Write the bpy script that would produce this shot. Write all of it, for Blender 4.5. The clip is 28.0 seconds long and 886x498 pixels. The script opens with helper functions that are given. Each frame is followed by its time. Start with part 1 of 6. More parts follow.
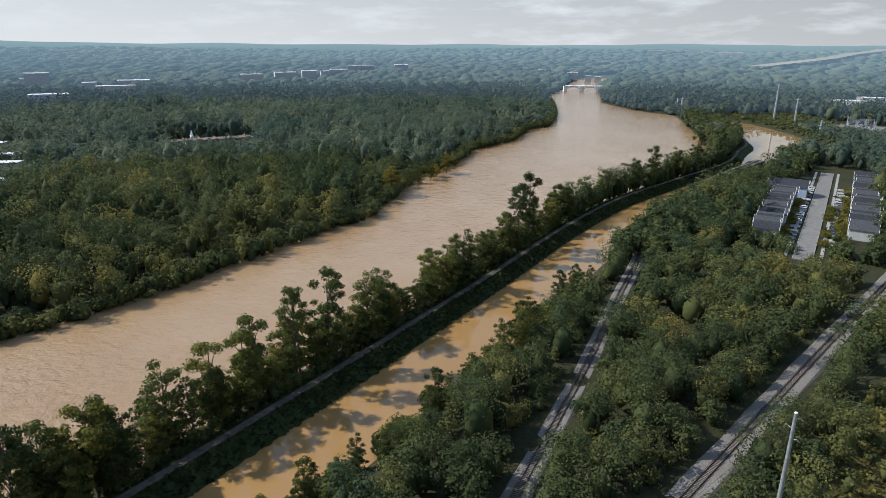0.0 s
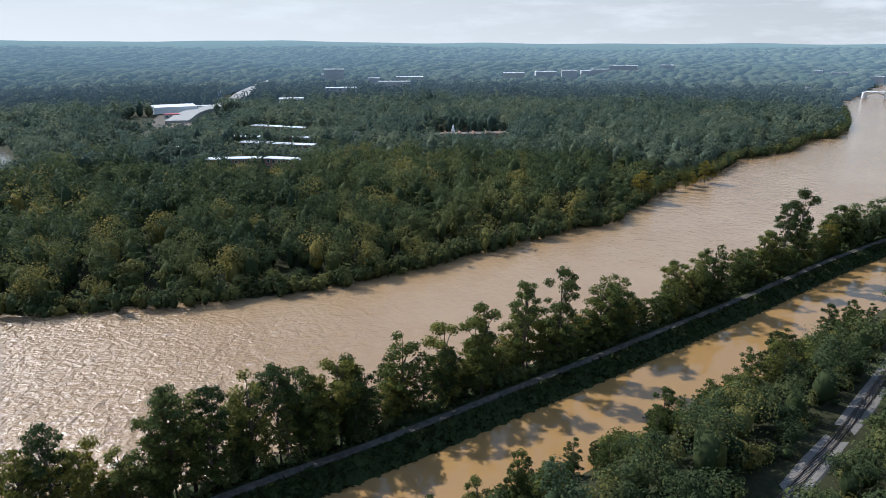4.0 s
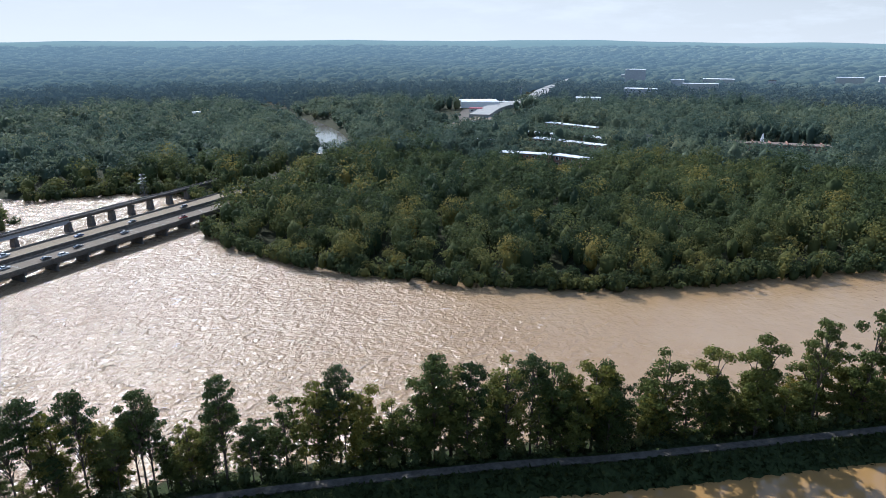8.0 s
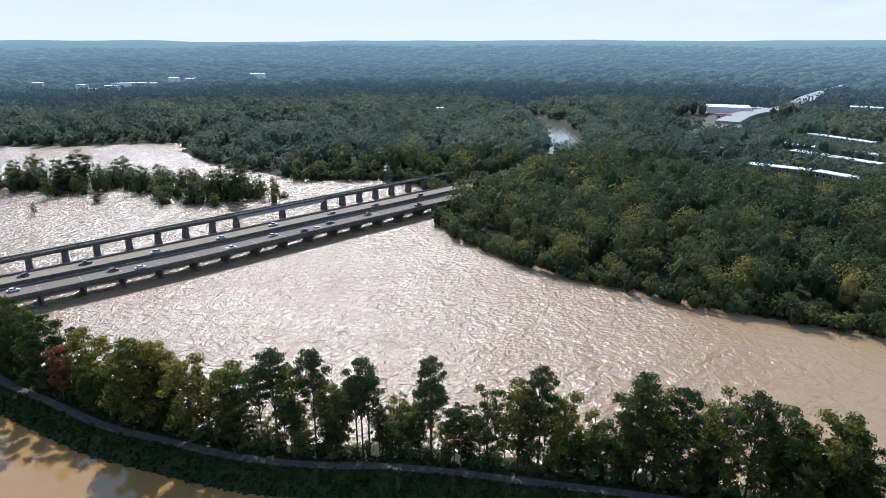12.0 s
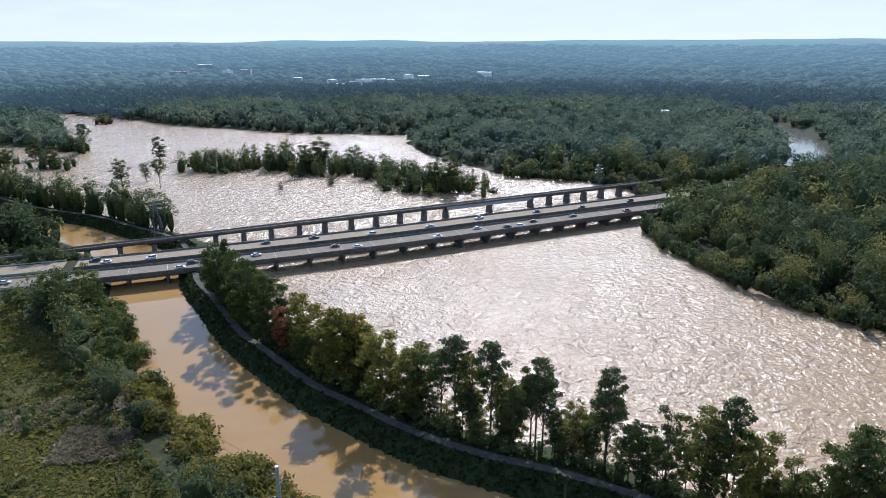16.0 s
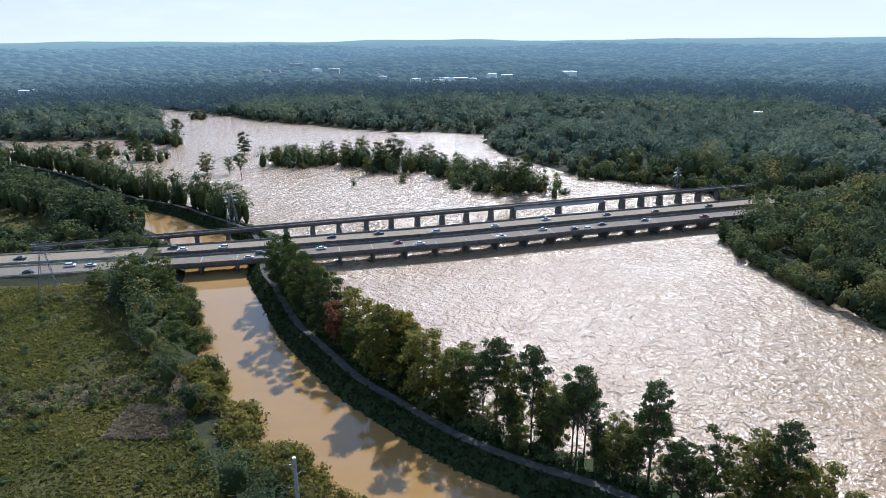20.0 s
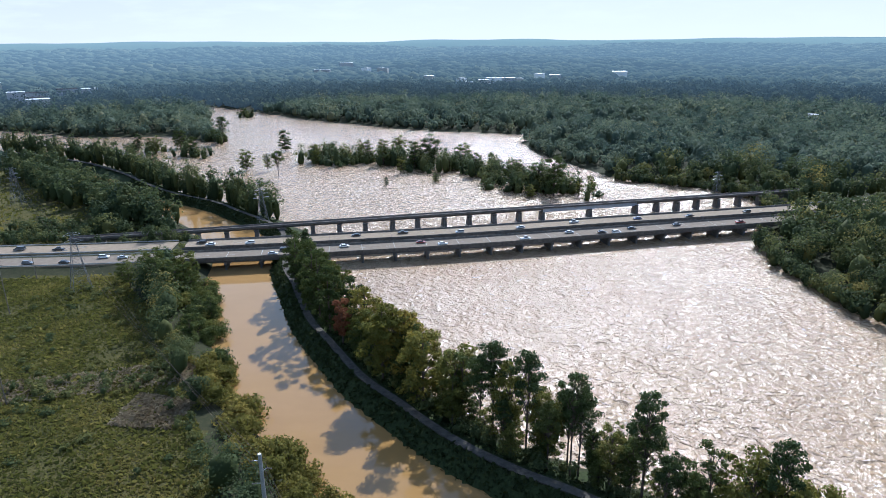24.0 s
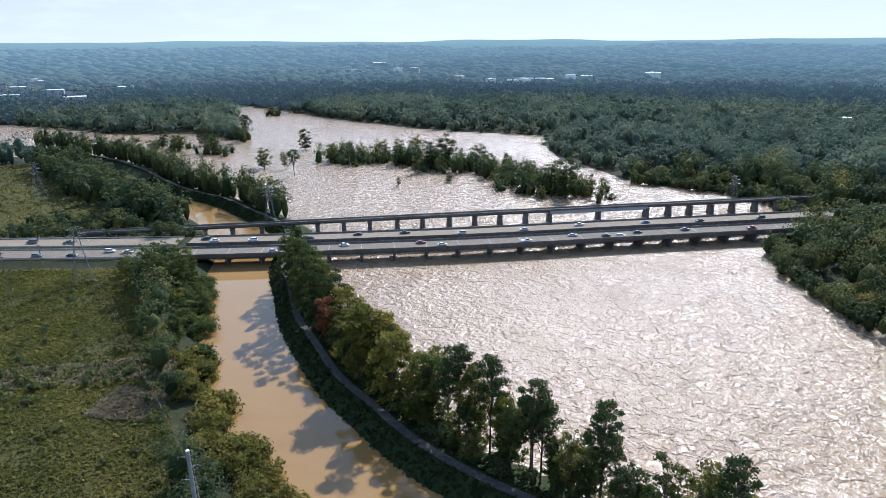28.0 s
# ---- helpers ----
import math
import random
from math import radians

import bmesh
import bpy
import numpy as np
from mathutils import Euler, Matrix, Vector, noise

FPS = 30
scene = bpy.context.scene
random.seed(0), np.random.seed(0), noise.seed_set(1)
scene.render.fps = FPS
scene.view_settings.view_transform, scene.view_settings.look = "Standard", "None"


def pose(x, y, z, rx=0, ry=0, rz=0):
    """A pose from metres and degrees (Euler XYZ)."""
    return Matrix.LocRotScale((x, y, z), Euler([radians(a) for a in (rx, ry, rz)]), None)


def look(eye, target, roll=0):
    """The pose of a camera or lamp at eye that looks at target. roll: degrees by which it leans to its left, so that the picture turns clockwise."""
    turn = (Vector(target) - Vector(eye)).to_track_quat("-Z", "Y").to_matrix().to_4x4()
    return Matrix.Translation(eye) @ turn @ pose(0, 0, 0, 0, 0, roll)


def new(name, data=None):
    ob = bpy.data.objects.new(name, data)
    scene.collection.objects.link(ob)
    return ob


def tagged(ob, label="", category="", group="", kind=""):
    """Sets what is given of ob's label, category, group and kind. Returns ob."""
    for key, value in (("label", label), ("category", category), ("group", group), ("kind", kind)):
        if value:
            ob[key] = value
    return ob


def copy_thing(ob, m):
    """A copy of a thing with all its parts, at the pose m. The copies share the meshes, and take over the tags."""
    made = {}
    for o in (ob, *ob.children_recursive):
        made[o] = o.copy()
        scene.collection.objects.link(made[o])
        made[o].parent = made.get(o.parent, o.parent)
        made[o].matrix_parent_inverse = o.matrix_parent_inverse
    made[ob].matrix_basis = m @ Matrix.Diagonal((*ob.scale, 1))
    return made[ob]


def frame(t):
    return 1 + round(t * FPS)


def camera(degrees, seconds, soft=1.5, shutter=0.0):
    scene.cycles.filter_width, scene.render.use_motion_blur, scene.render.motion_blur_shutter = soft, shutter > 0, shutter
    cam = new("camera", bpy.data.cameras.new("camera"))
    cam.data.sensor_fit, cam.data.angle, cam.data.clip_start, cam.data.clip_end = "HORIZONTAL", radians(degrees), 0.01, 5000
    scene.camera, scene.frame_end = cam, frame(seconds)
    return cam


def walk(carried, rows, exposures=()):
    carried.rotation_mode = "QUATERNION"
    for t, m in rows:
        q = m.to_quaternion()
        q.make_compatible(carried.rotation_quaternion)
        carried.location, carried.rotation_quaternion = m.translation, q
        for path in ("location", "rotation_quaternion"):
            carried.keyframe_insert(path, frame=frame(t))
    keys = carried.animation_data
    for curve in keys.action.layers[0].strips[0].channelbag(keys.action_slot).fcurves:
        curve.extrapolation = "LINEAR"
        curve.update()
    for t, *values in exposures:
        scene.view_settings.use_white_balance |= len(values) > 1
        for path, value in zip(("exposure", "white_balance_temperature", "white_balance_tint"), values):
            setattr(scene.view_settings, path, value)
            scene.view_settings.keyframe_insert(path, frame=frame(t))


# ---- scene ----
cam = camera(69.5, 28.0, soft=0.65)
PATH = [
    (0, (-8.85, -0.51, 103.23), (85.12, -15.06, 72.28), 0.20),
    (0.5, (-8.88, -0.50, 103.22), (85.39, -12.91, 72.26), 0.16),
    (1, (-8.89, -0.47, 103.22), (85.85, -8.63, 72.26), 0.11),
    (1.5, (-8.89, -0.44, 103.22), (86.12, -4.06, 72.24), 0.08),
    (2, (-8.90, -0.41, 103.22), (86.17, 0.73, 72.23), 0.05),
    (2.5, (-8.91, -0.39, 103.22), (85.98, 5.45, 72.20), 0.04),
    (3, (-8.90, -0.35, 103.22), (85.55, 10.47, 72.19), 0.03),
    (3.5, (-8.85, -0.31, 103.25), (84.78, 16.11, 72.20), -0.00),
    (5.5, (-8.70, -0.07, 103.21), (78.29, 38.20, 72.10), -0.06),
    (6, (-8.75, -0.09, 103.21), (76.00, 42.92, 72.09), -0.08),
    (6.5, (-8.81, -0.09, 103.20), (73.36, 47.67, 72.10), -0.06),
    (7, (-8.95, -0.11, 103.18), (70.54, 51.99, 72.07), -0.04),
    (7.5, (-9.08, -0.13, 103.16), (67.72, 55.86, 72.06), -0.04),
    (8, (-9.16, -0.12, 103.18), (64.64, 59.76, 72.07), -0.04),
    (8.5, (-9.22, -0.10, 103.21), (61.73, 63.13, 72.09), -0.06),
    (9, (-9.29, -0.06, 103.28), (59.28, 65.74, 72.15), -0.08),
    (9.5, (-9.36, 0.00, 103.38), (56.99, 68.03, 72.24), -0.10),
    (10, (-9.41, 0.06, 103.44), (54.82, 70.09, 72.30), -0.12),
    (10.5, (-9.43, 0.11, 103.51), (52.46, 72.22, 72.35), -0.13),
    (11, (-9.50, 0.14, 103.59), (49.16, 74.90, 72.43), -0.09),
    (11.5, (-9.61, 0.13, 103.68), (44.02, 78.57, 72.53), -0.04),
    (12, (-9.57, 0.10, 103.72), (38.60, 82.02, 72.58), 0.02),
    (12.5, (-9.49, 0.06, 103.72), (33.68, 84.72, 72.61), 0.03),
    (14.5, (-8.25, -0.64, 103.59), (18.89, 90.44, 72.47), -0.05),
    (15, (-7.63, -0.89, 103.59), (16.16, 91.11, 72.44), -0.07),
    (15.5, (-6.92, -1.11, 103.55), (13.89, 91.61, 72.40), -0.10),
    (16, (-6.09, -1.37, 103.51), (12.13, 91.89, 72.35), -0.16),
    (16.5, (-5.15, -1.48, 103.43), (11.08, 92.14, 72.27), -0.24),
    (17, (-4.11, -1.51, 103.34), (10.37, 92.41, 72.19), -0.32),
    (17.5, (-3.00, -1.47, 103.24), (9.89, 92.68, 72.08), -0.37),
    (18, (-1.79, -1.35, 103.11), (9.64, 92.98, 71.94), -0.40),
    (18.5, (-0.57, -1.15, 102.98), (9.44, 93.33, 71.80), -0.39),
    (19, (0.66, -0.95, 102.89), (9.16, 93.68, 71.70), -0.36),
    (19.5, (1.92, -0.69, 102.83), (9.05, 94.04, 71.62), -0.36),
    (20, (3.20, -0.45, 102.79), (8.93, 94.38, 71.57), -0.38),
    (20.5, (4.44, -0.23, 102.80), (8.85, 94.66, 71.56), -0.40),
    (21, (5.80, -0.07, 102.79), (9.12, 94.87, 71.54), -0.44),
    (21.5, (7.23, 0.06, 102.78), (9.49, 95.02, 71.53), -0.45),
    (23.5, (14.09, 0.49, 102.63), (13.03, 95.49, 71.42), -0.46),
    (24, (16.03, 0.67, 102.55), (14.21, 95.66, 71.35), -0.45),
    (24.5, (17.99, 0.88, 102.49), (15.43, 95.85, 71.29), -0.42),
    (25, (19.99, 1.11, 102.42), (16.70, 96.06, 71.23), -0.41),
    (25.5, (22.03, 1.35, 102.37), (17.99, 96.28, 71.18), -0.39),
    (26, (24.11, 1.61, 102.34), (19.34, 96.50, 71.14), -0.37),
    (26.5, (26.23, 1.88, 102.31), (20.83, 96.74, 71.13), -0.36),
    (27, (28.40, 2.15, 102.30), (22.43, 96.98, 71.13), -0.35),
    (27.5, (30.58, 2.45, 102.31), (24.07, 97.24, 71.14), -0.34),
    (28, (32.80, 2.76, 102.33), (25.68, 97.52, 71.18), -0.34),
]
walk(cam, [(t, look(eye, target, roll)) for t, eye, target, roll in PATH], exposures=[(0, 0.6, 6200, 10), (3.5, 0.66, 5900, 10), (8, 0.74, 5650, 10), (28, 0.88, 5430, 10)])

# world, sun, exposure
SUN_AZ, SUN_EL = radians(19), radians(40)
world = bpy.data.worlds.new("world")
scene.world = world
world.use_nodes = True
wn, wl = world.node_tree.nodes, world.node_tree.links
wn.clear()
w_out, w_bg = wn.new("ShaderNodeOutputWorld"), wn.new("ShaderNodeBackground")
w_sky = wn.new("ShaderNodeTexSky")
w_sky.sky_type, w_sky.sun_disc = "NISHITA", False
w_sky.sun_elevation, w_sky.sun_rotation = SUN_EL, SUN_AZ
w_sky.air_density, w_sky.dust_density, w_sky.ozone_density, w_sky.altitude = 1.3, 0.5, 3.0, 100
w_bg.inputs[1].default_value = 0.142
w_co, w_map = wn.new("ShaderNodeTexCoord"), wn.new("ShaderNodeMapping")
w_map.inputs["Scale"].default_value = (5, 5, 26)
w_noise, w_ramp, w_mix = wn.new("ShaderNodeTexNoise"), wn.new("ShaderNodeValToRGB"), wn.new("ShaderNodeMix")
w_noise.inputs["Scale"].default_value, w_noise.inputs["Detail"].default_value = 1.6, 9
w_noise.inputs["Roughness"].default_value = 0.62
w_ramp.color_ramp.elements[0].position, w_ramp.color_ramp.elements[1].position = 0.47, 0.74
w_mix.data_type = "RGBA"
w_mix.inputs["B"].default_value = (3.7, 3.83, 3.88, 1)
wl.new(w_co.outputs["Generated"], w_map.inputs[0])
wl.new(w_map.outputs[0], w_noise.inputs["Vector"])
wl.new(w_noise.outputs[0], w_ramp.inputs[0])
wl.new(w_ramp.outputs[0], w_mix.inputs["Factor"])
w_sep, w_band, w_haze = wn.new("ShaderNodeSeparateXYZ"), wn.new("ShaderNodeValToRGB"), wn.new("ShaderNodeMix")
w_tone = wn.new("ShaderNodeValToRGB")
w_haze.data_type = "RGBA"
for e, p, c in zip(w_band.color_ramp.elements, (0.05, 0.5), (1, 0)):
    e.position, e.color = p, (c, c, c, 1)
w_scale = wn.new("ShaderNodeVectorMath")
w_scale.operation = "SCALE"
w_dot, w_side = wn.new("ShaderNodeVectorMath"), wn.new("ShaderNodeMapRange")
w_dot.operation = "DOT_PRODUCT"
w_dot.inputs[1].default_value = (math.sin(SUN_AZ), math.cos(SUN_AZ), 0)
for key, value in (("From Min", -0.5), ("From Max", 0.9), ("To Min", 6.5), ("To Max", 10.4)):
    w_side.inputs[key].default_value = value
wl.new(w_co.outputs["Generated"], w_dot.inputs[0])
wl.new(w_dot.outputs["Value"], w_side.inputs["Value"])
wl.new(w_side.outputs[0], w_scale.inputs["Scale"])
for e, p, c in zip(w_tone.color_ramp.elements, (0.0, 0.085), ((0.36, 0.369, 0.368), (0.31, 0.326, 0.334))):
    e.position, e.color = p, (*c, 1)
wl.new(w_co.outputs["Generated"], w_sep.inputs[0])
wl.new(w_sep.outputs["Z"], w_band.inputs[0])
wl.new(w_sep.outputs["Z"], w_tone.inputs[0])
wl.new(w_tone.outputs[0], w_scale.inputs[0])
wl.new(w_band.outputs[0], w_haze.inputs["Factor"])
wl.new(w_sky.outputs[0], w_haze.inputs["A"])
wl.new(w_scale.outputs[0], w_haze.inputs["B"])
wl.new(w_haze.outputs["Result"], w_mix.inputs["A"])
wl.new(w_mix.outputs["Result"], w_bg.inputs[0])
wl.new(w_bg.outputs[0], w_out.inputs[0])

sun_data = bpy.data.lights.new("sun", "SUN")
sun_data.energy, sun_data.angle, sun_data.color = 4.3, radians(0.6), (1.0, 0.95, 0.88)
sun = new("sun", sun_data)
sun_way = Vector((math.sin(SUN_AZ) * math.cos(SUN_EL), math.cos(SUN_AZ) * math.cos(SUN_EL), math.sin(SUN_EL)))
sun.matrix_world = look(sun_way * 900, (0, 0, 0))


# ---------------------------------------------------------------- materials
def material(name, rough=0.8, spec=0.3, metal=0.0):
    m = bpy.data.materials.new(name)
    m.use_nodes = True
    b = m.node_tree.nodes["Principled BSDF"]
    b.inputs["Roughness"].default_value, b.inputs["Specular IOR Level"].default_value = rough, spec
    b.inputs["Metallic"].default_value = metal
    return m, m.node_tree.nodes, m.node_tree.links, b


def world_coords(n, l, scale=(1, 1, 1), turn=0.0):
    geo, mp = n.new("ShaderNodeNewGeometry"), n.new("ShaderNodeMapping")
    mp.vector_type = "POINT"
    mp.inputs["Scale"].default_value = scale
    mp.inputs["Rotation"].default_value = (0, 0, turn)
    l.new(geo.outputs["Position"], mp.inputs[0])
    return mp.outputs[0]


def noise_node(n, l, vec, scale, detail=5.0, rough=0.6):
    t = n.new("ShaderNodeTexNoise")
    t.inputs["Scale"].default_value, t.inputs["Detail"].default_value, t.inputs["Roughness"].default_value = scale, detail, rough
    l.new(vec, t.inputs["Vector"])
    return t.outputs[0]


def ramp_node(n, l, fac, stops):
    r = n.new("ShaderNodeValToRGB")
    while len(r.color_ramp.elements) < len(stops):
        r.color_ramp.elements.new(0.5)
    for e, (p, c) in zip(r.color_ramp.elements, stops):
        e.position, e.color = p, (*c, 1)
    l.new(fac, r.inputs[0])
    return r.outputs[0]


def mixed(n, l, fac, a, b, mode="MIX"):
    x = n.new("ShaderNodeMix")
    x.data_type, x.blend_type = "RGBA", mode
    for sock, v in (("Factor", fac), ("A", a), ("B", b)):
        if isinstance(v, (int, float)):
            x.inputs[sock].default_value = v
        elif isinstance(v, tuple):
            x.inputs[sock].default_value = (*v, 1)
        else:
            l.new(v, x.inputs[sock])
    return x.outputs["Result"]


def add_bump(n, l, b, height, strength, dist=1.0, normal=None):
    k = n.new("ShaderNodeBump")
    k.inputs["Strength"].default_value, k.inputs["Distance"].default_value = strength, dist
    l.new(height, k.inputs["Height"])
    if normal is not None:
        l.new(normal, k.inputs["Normal"])
    if b is not None:
        l.new(k.outputs[0], b.inputs["Normal"])
    return k.outputs[0]


def plain(name, dark, light, scale=1.0, rough=0.8, spec=0.3, metal=0.0, bump=0.2, big=None):
    """A surface with fine grain and large-scale wear between two tones."""
    m, n, l, b = material(name, rough, spec, metal)
    v = world_coords(n, l)
    fine = noise_node(n, l, v, scale, 6)
    c = ramp_node(n, l, fine, [(0.3, dark), (0.7, light)])
    wear = noise_node(n, l, v, big or scale * 0.12, 4)
    c = mixed(n, l, ramp_node(n, l, wear, [(0.35, (0, 0, 0)), (0.75, (0.45, 0.45, 0.45))]), c, dark)
    l.new(c, b.inputs["Base Color"])
    if bump:
        add_bump(n, l, b, fine, bump, 0.1)
    return m


def foliage(name, stops, through_light=0.3, tint=True):
    """Leaves: tone by tree and by leaf clump, a little light passing through."""
    m, n, l, b = material(name, 0.7, 0.06)
    geo = n.new("ShaderNodeNewGeometry")
    if tint:
        at = n.new("ShaderNodeAttribute")
        at.attribute_name = "tint"
        tone = at.outputs["Fac"]
    else:
        tone = n.new("ShaderNodeObjectInfo").outputs["Random"]
    add = n.new("ShaderNodeMath")
    add.operation = "MULTIPLY_ADD"
    l.new(geo.outputs["Random Per Island"], add.inputs[0])
    add.inputs[1].default_value = 0.26
    mul = n.new("ShaderNodeMath")
    mul.operation = "MULTIPLY"
    mul.inputs[1].default_value = 0.74
    l.new(tone, mul.inputs[0])
    l.new(mul.outputs[0], add.inputs[2])
    c = ramp_node(n, l, add.outputs[0], stops)
    tr, mx = n.new("ShaderNodeBsdfTranslucent"), n.new("ShaderNodeMixShader")
    l.new(c, b.inputs["Base Color"])
    l.new(c, tr.inputs[0])
    mx.inputs[0].default_value = through_light
    l.new(b.outputs[0], mx.inputs[1])
    l.new(tr.outputs[0], mx.inputs[2])
    l.new(mx.outputs[0], n["Material Output"].inputs[0])
    return m


LEAF_BROAD = foliage("leaves_broadleaf", [(0.0, (0.034, 0.049, 0.017)), (0.5, (0.072, 0.09, 0.026)), (0.85, (0.13, 0.137, 0.035)), (1.0, (0.21, 0.175, 0.042))], 0.45, tint=False)
LEAF_PINE = foliage("leaves_pine", [(0.0, (0.032, 0.048, 0.018)), (0.6, (0.061, 0.082, 0.028)), (1.0, (0.112, 0.125, 0.037))], 0.36, tint=False)
LEAF_YELLOW = foliage("leaves_yellowing", [(0.0, (0.07, 0.082, 0.02)), (0.6, (0.14, 0.132, 0.028)), (1.0, (0.25, 0.18, 0.033))], 0.45, tint=False)
LEAF_RED = foliage("leaves_reddish", [(0.0, (0.066, 0.053, 0.024)), (0.6, (0.145, 0.059, 0.033)), (1.0, (0.211, 0.092, 0.040))], 0.4, tint=False)
LEAF_SCRUB = foliage("leaves_scrub", [(0.0, (0.072, 0.076, 0.019)), (0.5, (0.146, 0.132, 0.03)), (1.0, (0.25, 0.19, 0.048))], 0.48, tint=False)
WOODS = foliage("leaves_woods", [(0.0, (0.036, 0.052, 0.024)), (0.4, (0.074, 0.092, 0.036)), (0.75, (0.138, 0.136, 0.043)), (1.0, (0.25, 0.19, 0.05))], 0.44)
# pine green, with a slight blue cast painted in for haze
WOODS_COOL = foliage("leaves_hazy_pine_woods", [(0.0, (0.032, 0.05, 0.027)), (0.5, (0.058, 0.081, 0.037)), (1.0, (0.105, 0.12, 0.048))], 0.36)
# the next two are paler and bluer: haze painted into the leaf colour
WOODS_HAZE_TINT = foliage("leaves_woods_haze_tint", [(0.0, (0.065, 0.092, 0.068)), (0.45, (0.105, 0.136, 0.09)), (0.8, (0.15, 0.168, 0.1)), (1.0, (0.2, 0.19, 0.1))], 0.46)
PINES_HAZE_TINT = foliage("leaves_pines_haze_tint", [(0.0, (0.05, 0.078, 0.06)), (0.5, (0.08, 0.112, 0.082)), (1.0, (0.12, 0.145, 0.092))], 0.42)
BARK = plain("bark", (0.05, 0.04, 0.03), (0.13, 0.1, 0.08), 3.0, 0.95, 0.1)
CONCRETE = plain("concrete", (0.2, 0.195, 0.18), (0.32, 0.31, 0.285), 0.8, 0.85)
DARK_CONCRETE = plain("weathered_concrete", (0.07, 0.063, 0.055), (0.16, 0.145, 0.13), 0.7, 0.9)
STAINED = plain("stained_concrete", (0.075, 0.066, 0.056), (0.19, 0.168, 0.142), 0.6, 0.9)
DECK_NORTH = plain("pale_concrete_deck", (0.19, 0.15, 0.105), (0.25, 0.2, 0.145), 0.5, 0.95, 0.05)
DECK_SOUTH = plain("grey_concrete_deck", (0.145, 0.118, 0.09), (0.195, 0.162, 0.126), 0.5, 0.95, 0.05)
GRAVEL = plain("path_gravel", (0.035, 0.031, 0.025), (0.1, 0.088, 0.072), 0.7, 0.95, 0.15, big=0.25)
BALLAST = plain("rail_ballast", (0.1, 0.09, 0.078), (0.22, 0.2, 0.178), 2.5, 0.95, 0.15, bump=0.6)
STEEL = plain("galvanised_steel", (0.3, 0.31, 0.32), (0.5, 0.51, 0.52), 2.0, 0.5, 0.5, 0.6)
RUST = plain("rusty_steel", (0.05, 0.035, 0.028), (0.13, 0.085, 0.06), 2.0, 0.7, 0.3, 0.3)
GIRDER = plain("grey_steel_girder", (0.3, 0.32, 0.35), (0.42, 0.44, 0.47), 1.0, 0.6, 0.4, 0.2)
TIE = plain("timber_tie", (0.04, 0.033, 0.028), (0.1, 0.085, 0.07), 3.0, 0.95, 0.1)
WOODPOLE = plain("wooden_pole", (0.1, 0.085, 0.07), (0.2, 0.17, 0.14), 2.0, 0.9, 0.1)
WHITE_PAINT = plain("white_paint", (0.66, 0.66, 0.64), (0.8, 0.8, 0.78), 1.0, 0.7, big=0.05)
WHITE_ROOF = plain("white_membrane_roof", (0.42, 0.43, 0.44), (0.6, 0.61, 0.62), 0.3, 0.6, big=0.02)
SHINGLE = plain("grey_shingles", (0.022, 0.024, 0.028), (0.05, 0.054, 0.062), 1.5, 0.95, 0.1)
# paler copy of the shingles; alternating roofs imitate sunlit and shaded slopes
SUNLIT_SHINGLE = plain("sunlit_tone_shingles", (0.045, 0.047, 0.051), (0.08, 0.083, 0.09), 1.5, 0.95, 0.1)
STREET_SURFACE = plain("worn_street", (0.13, 0.125, 0.115), (0.19, 0.182, 0.168), 0.5, 0.95, 0.1)
LOT = plain("tan_lot", (0.085, 0.073, 0.06), (0.135, 0.117, 0.097), 0.5, 0.95, 0.1)
BROWN_ROOF = plain("brown_shingles", (0.1, 0.075, 0.06), (0.19, 0.14, 0.115), 1.0, 0.9)
BRICK = plain("brown_brick", (0.16, 0.085, 0.06), (0.28, 0.16, 0.12), 1.2, 0.9)
SIDING = plain("pale_siding", (0.34, 0.34, 0.32), (0.46, 0.46, 0.43), 1.0, 0.75)
SIDING_BLUE = plain("blue_grey_siding", (0.2, 0.26, 0.33), (0.3, 0.36, 0.43), 1.0, 0.75)
RUBBER = plain("tyre_rubber", (0.015, 0.015, 0.015), (0.035, 0.035, 0.035), 5.0, 0.9, 0.2)
RED_ROOF = plain("red_metal_roof", (0.25, 0.02, 0.03), (0.36, 0.04, 0.05), 0.5, 0.6)
GLASS_DARK = plain("dark_window_glass", (0.015, 0.02, 0.025), (0.04, 0.05, 0.06), 0.4, 0.08, 0.6, bump=0)


def paint(name, c):
    m, n, l, b = material(name, 0.25, 0.5)
    dirt = noise_node(n, l, world_coords(n, l), 2.0)
    l.new(mixed(n, l, ramp_node(n, l, dirt, [(0.4, (0, 0, 0)), (0.9, (0.25, 0.25, 0.25))]), c, tuple(0.6 * v + 0.03 for v in c)), b.inputs["Base Color"])
    b.inputs["Coat Weight"].default_value = 0.5
    return m


CAR_PAINTS = {"white": paint("car_white", (0.75, 0.75, 0.74)), "black": paint("car_black", (0.02, 0.02, 0.022)), "grey": paint("car_grey", (0.12, 0.125, 0.13)),
              "silver": paint("car_silver", (0.45, 0.46, 0.47)), "red": paint("car_red", (0.25, 0.03, 0.025)), "blue": paint("car_blue", (0.03, 0.06, 0.16))}


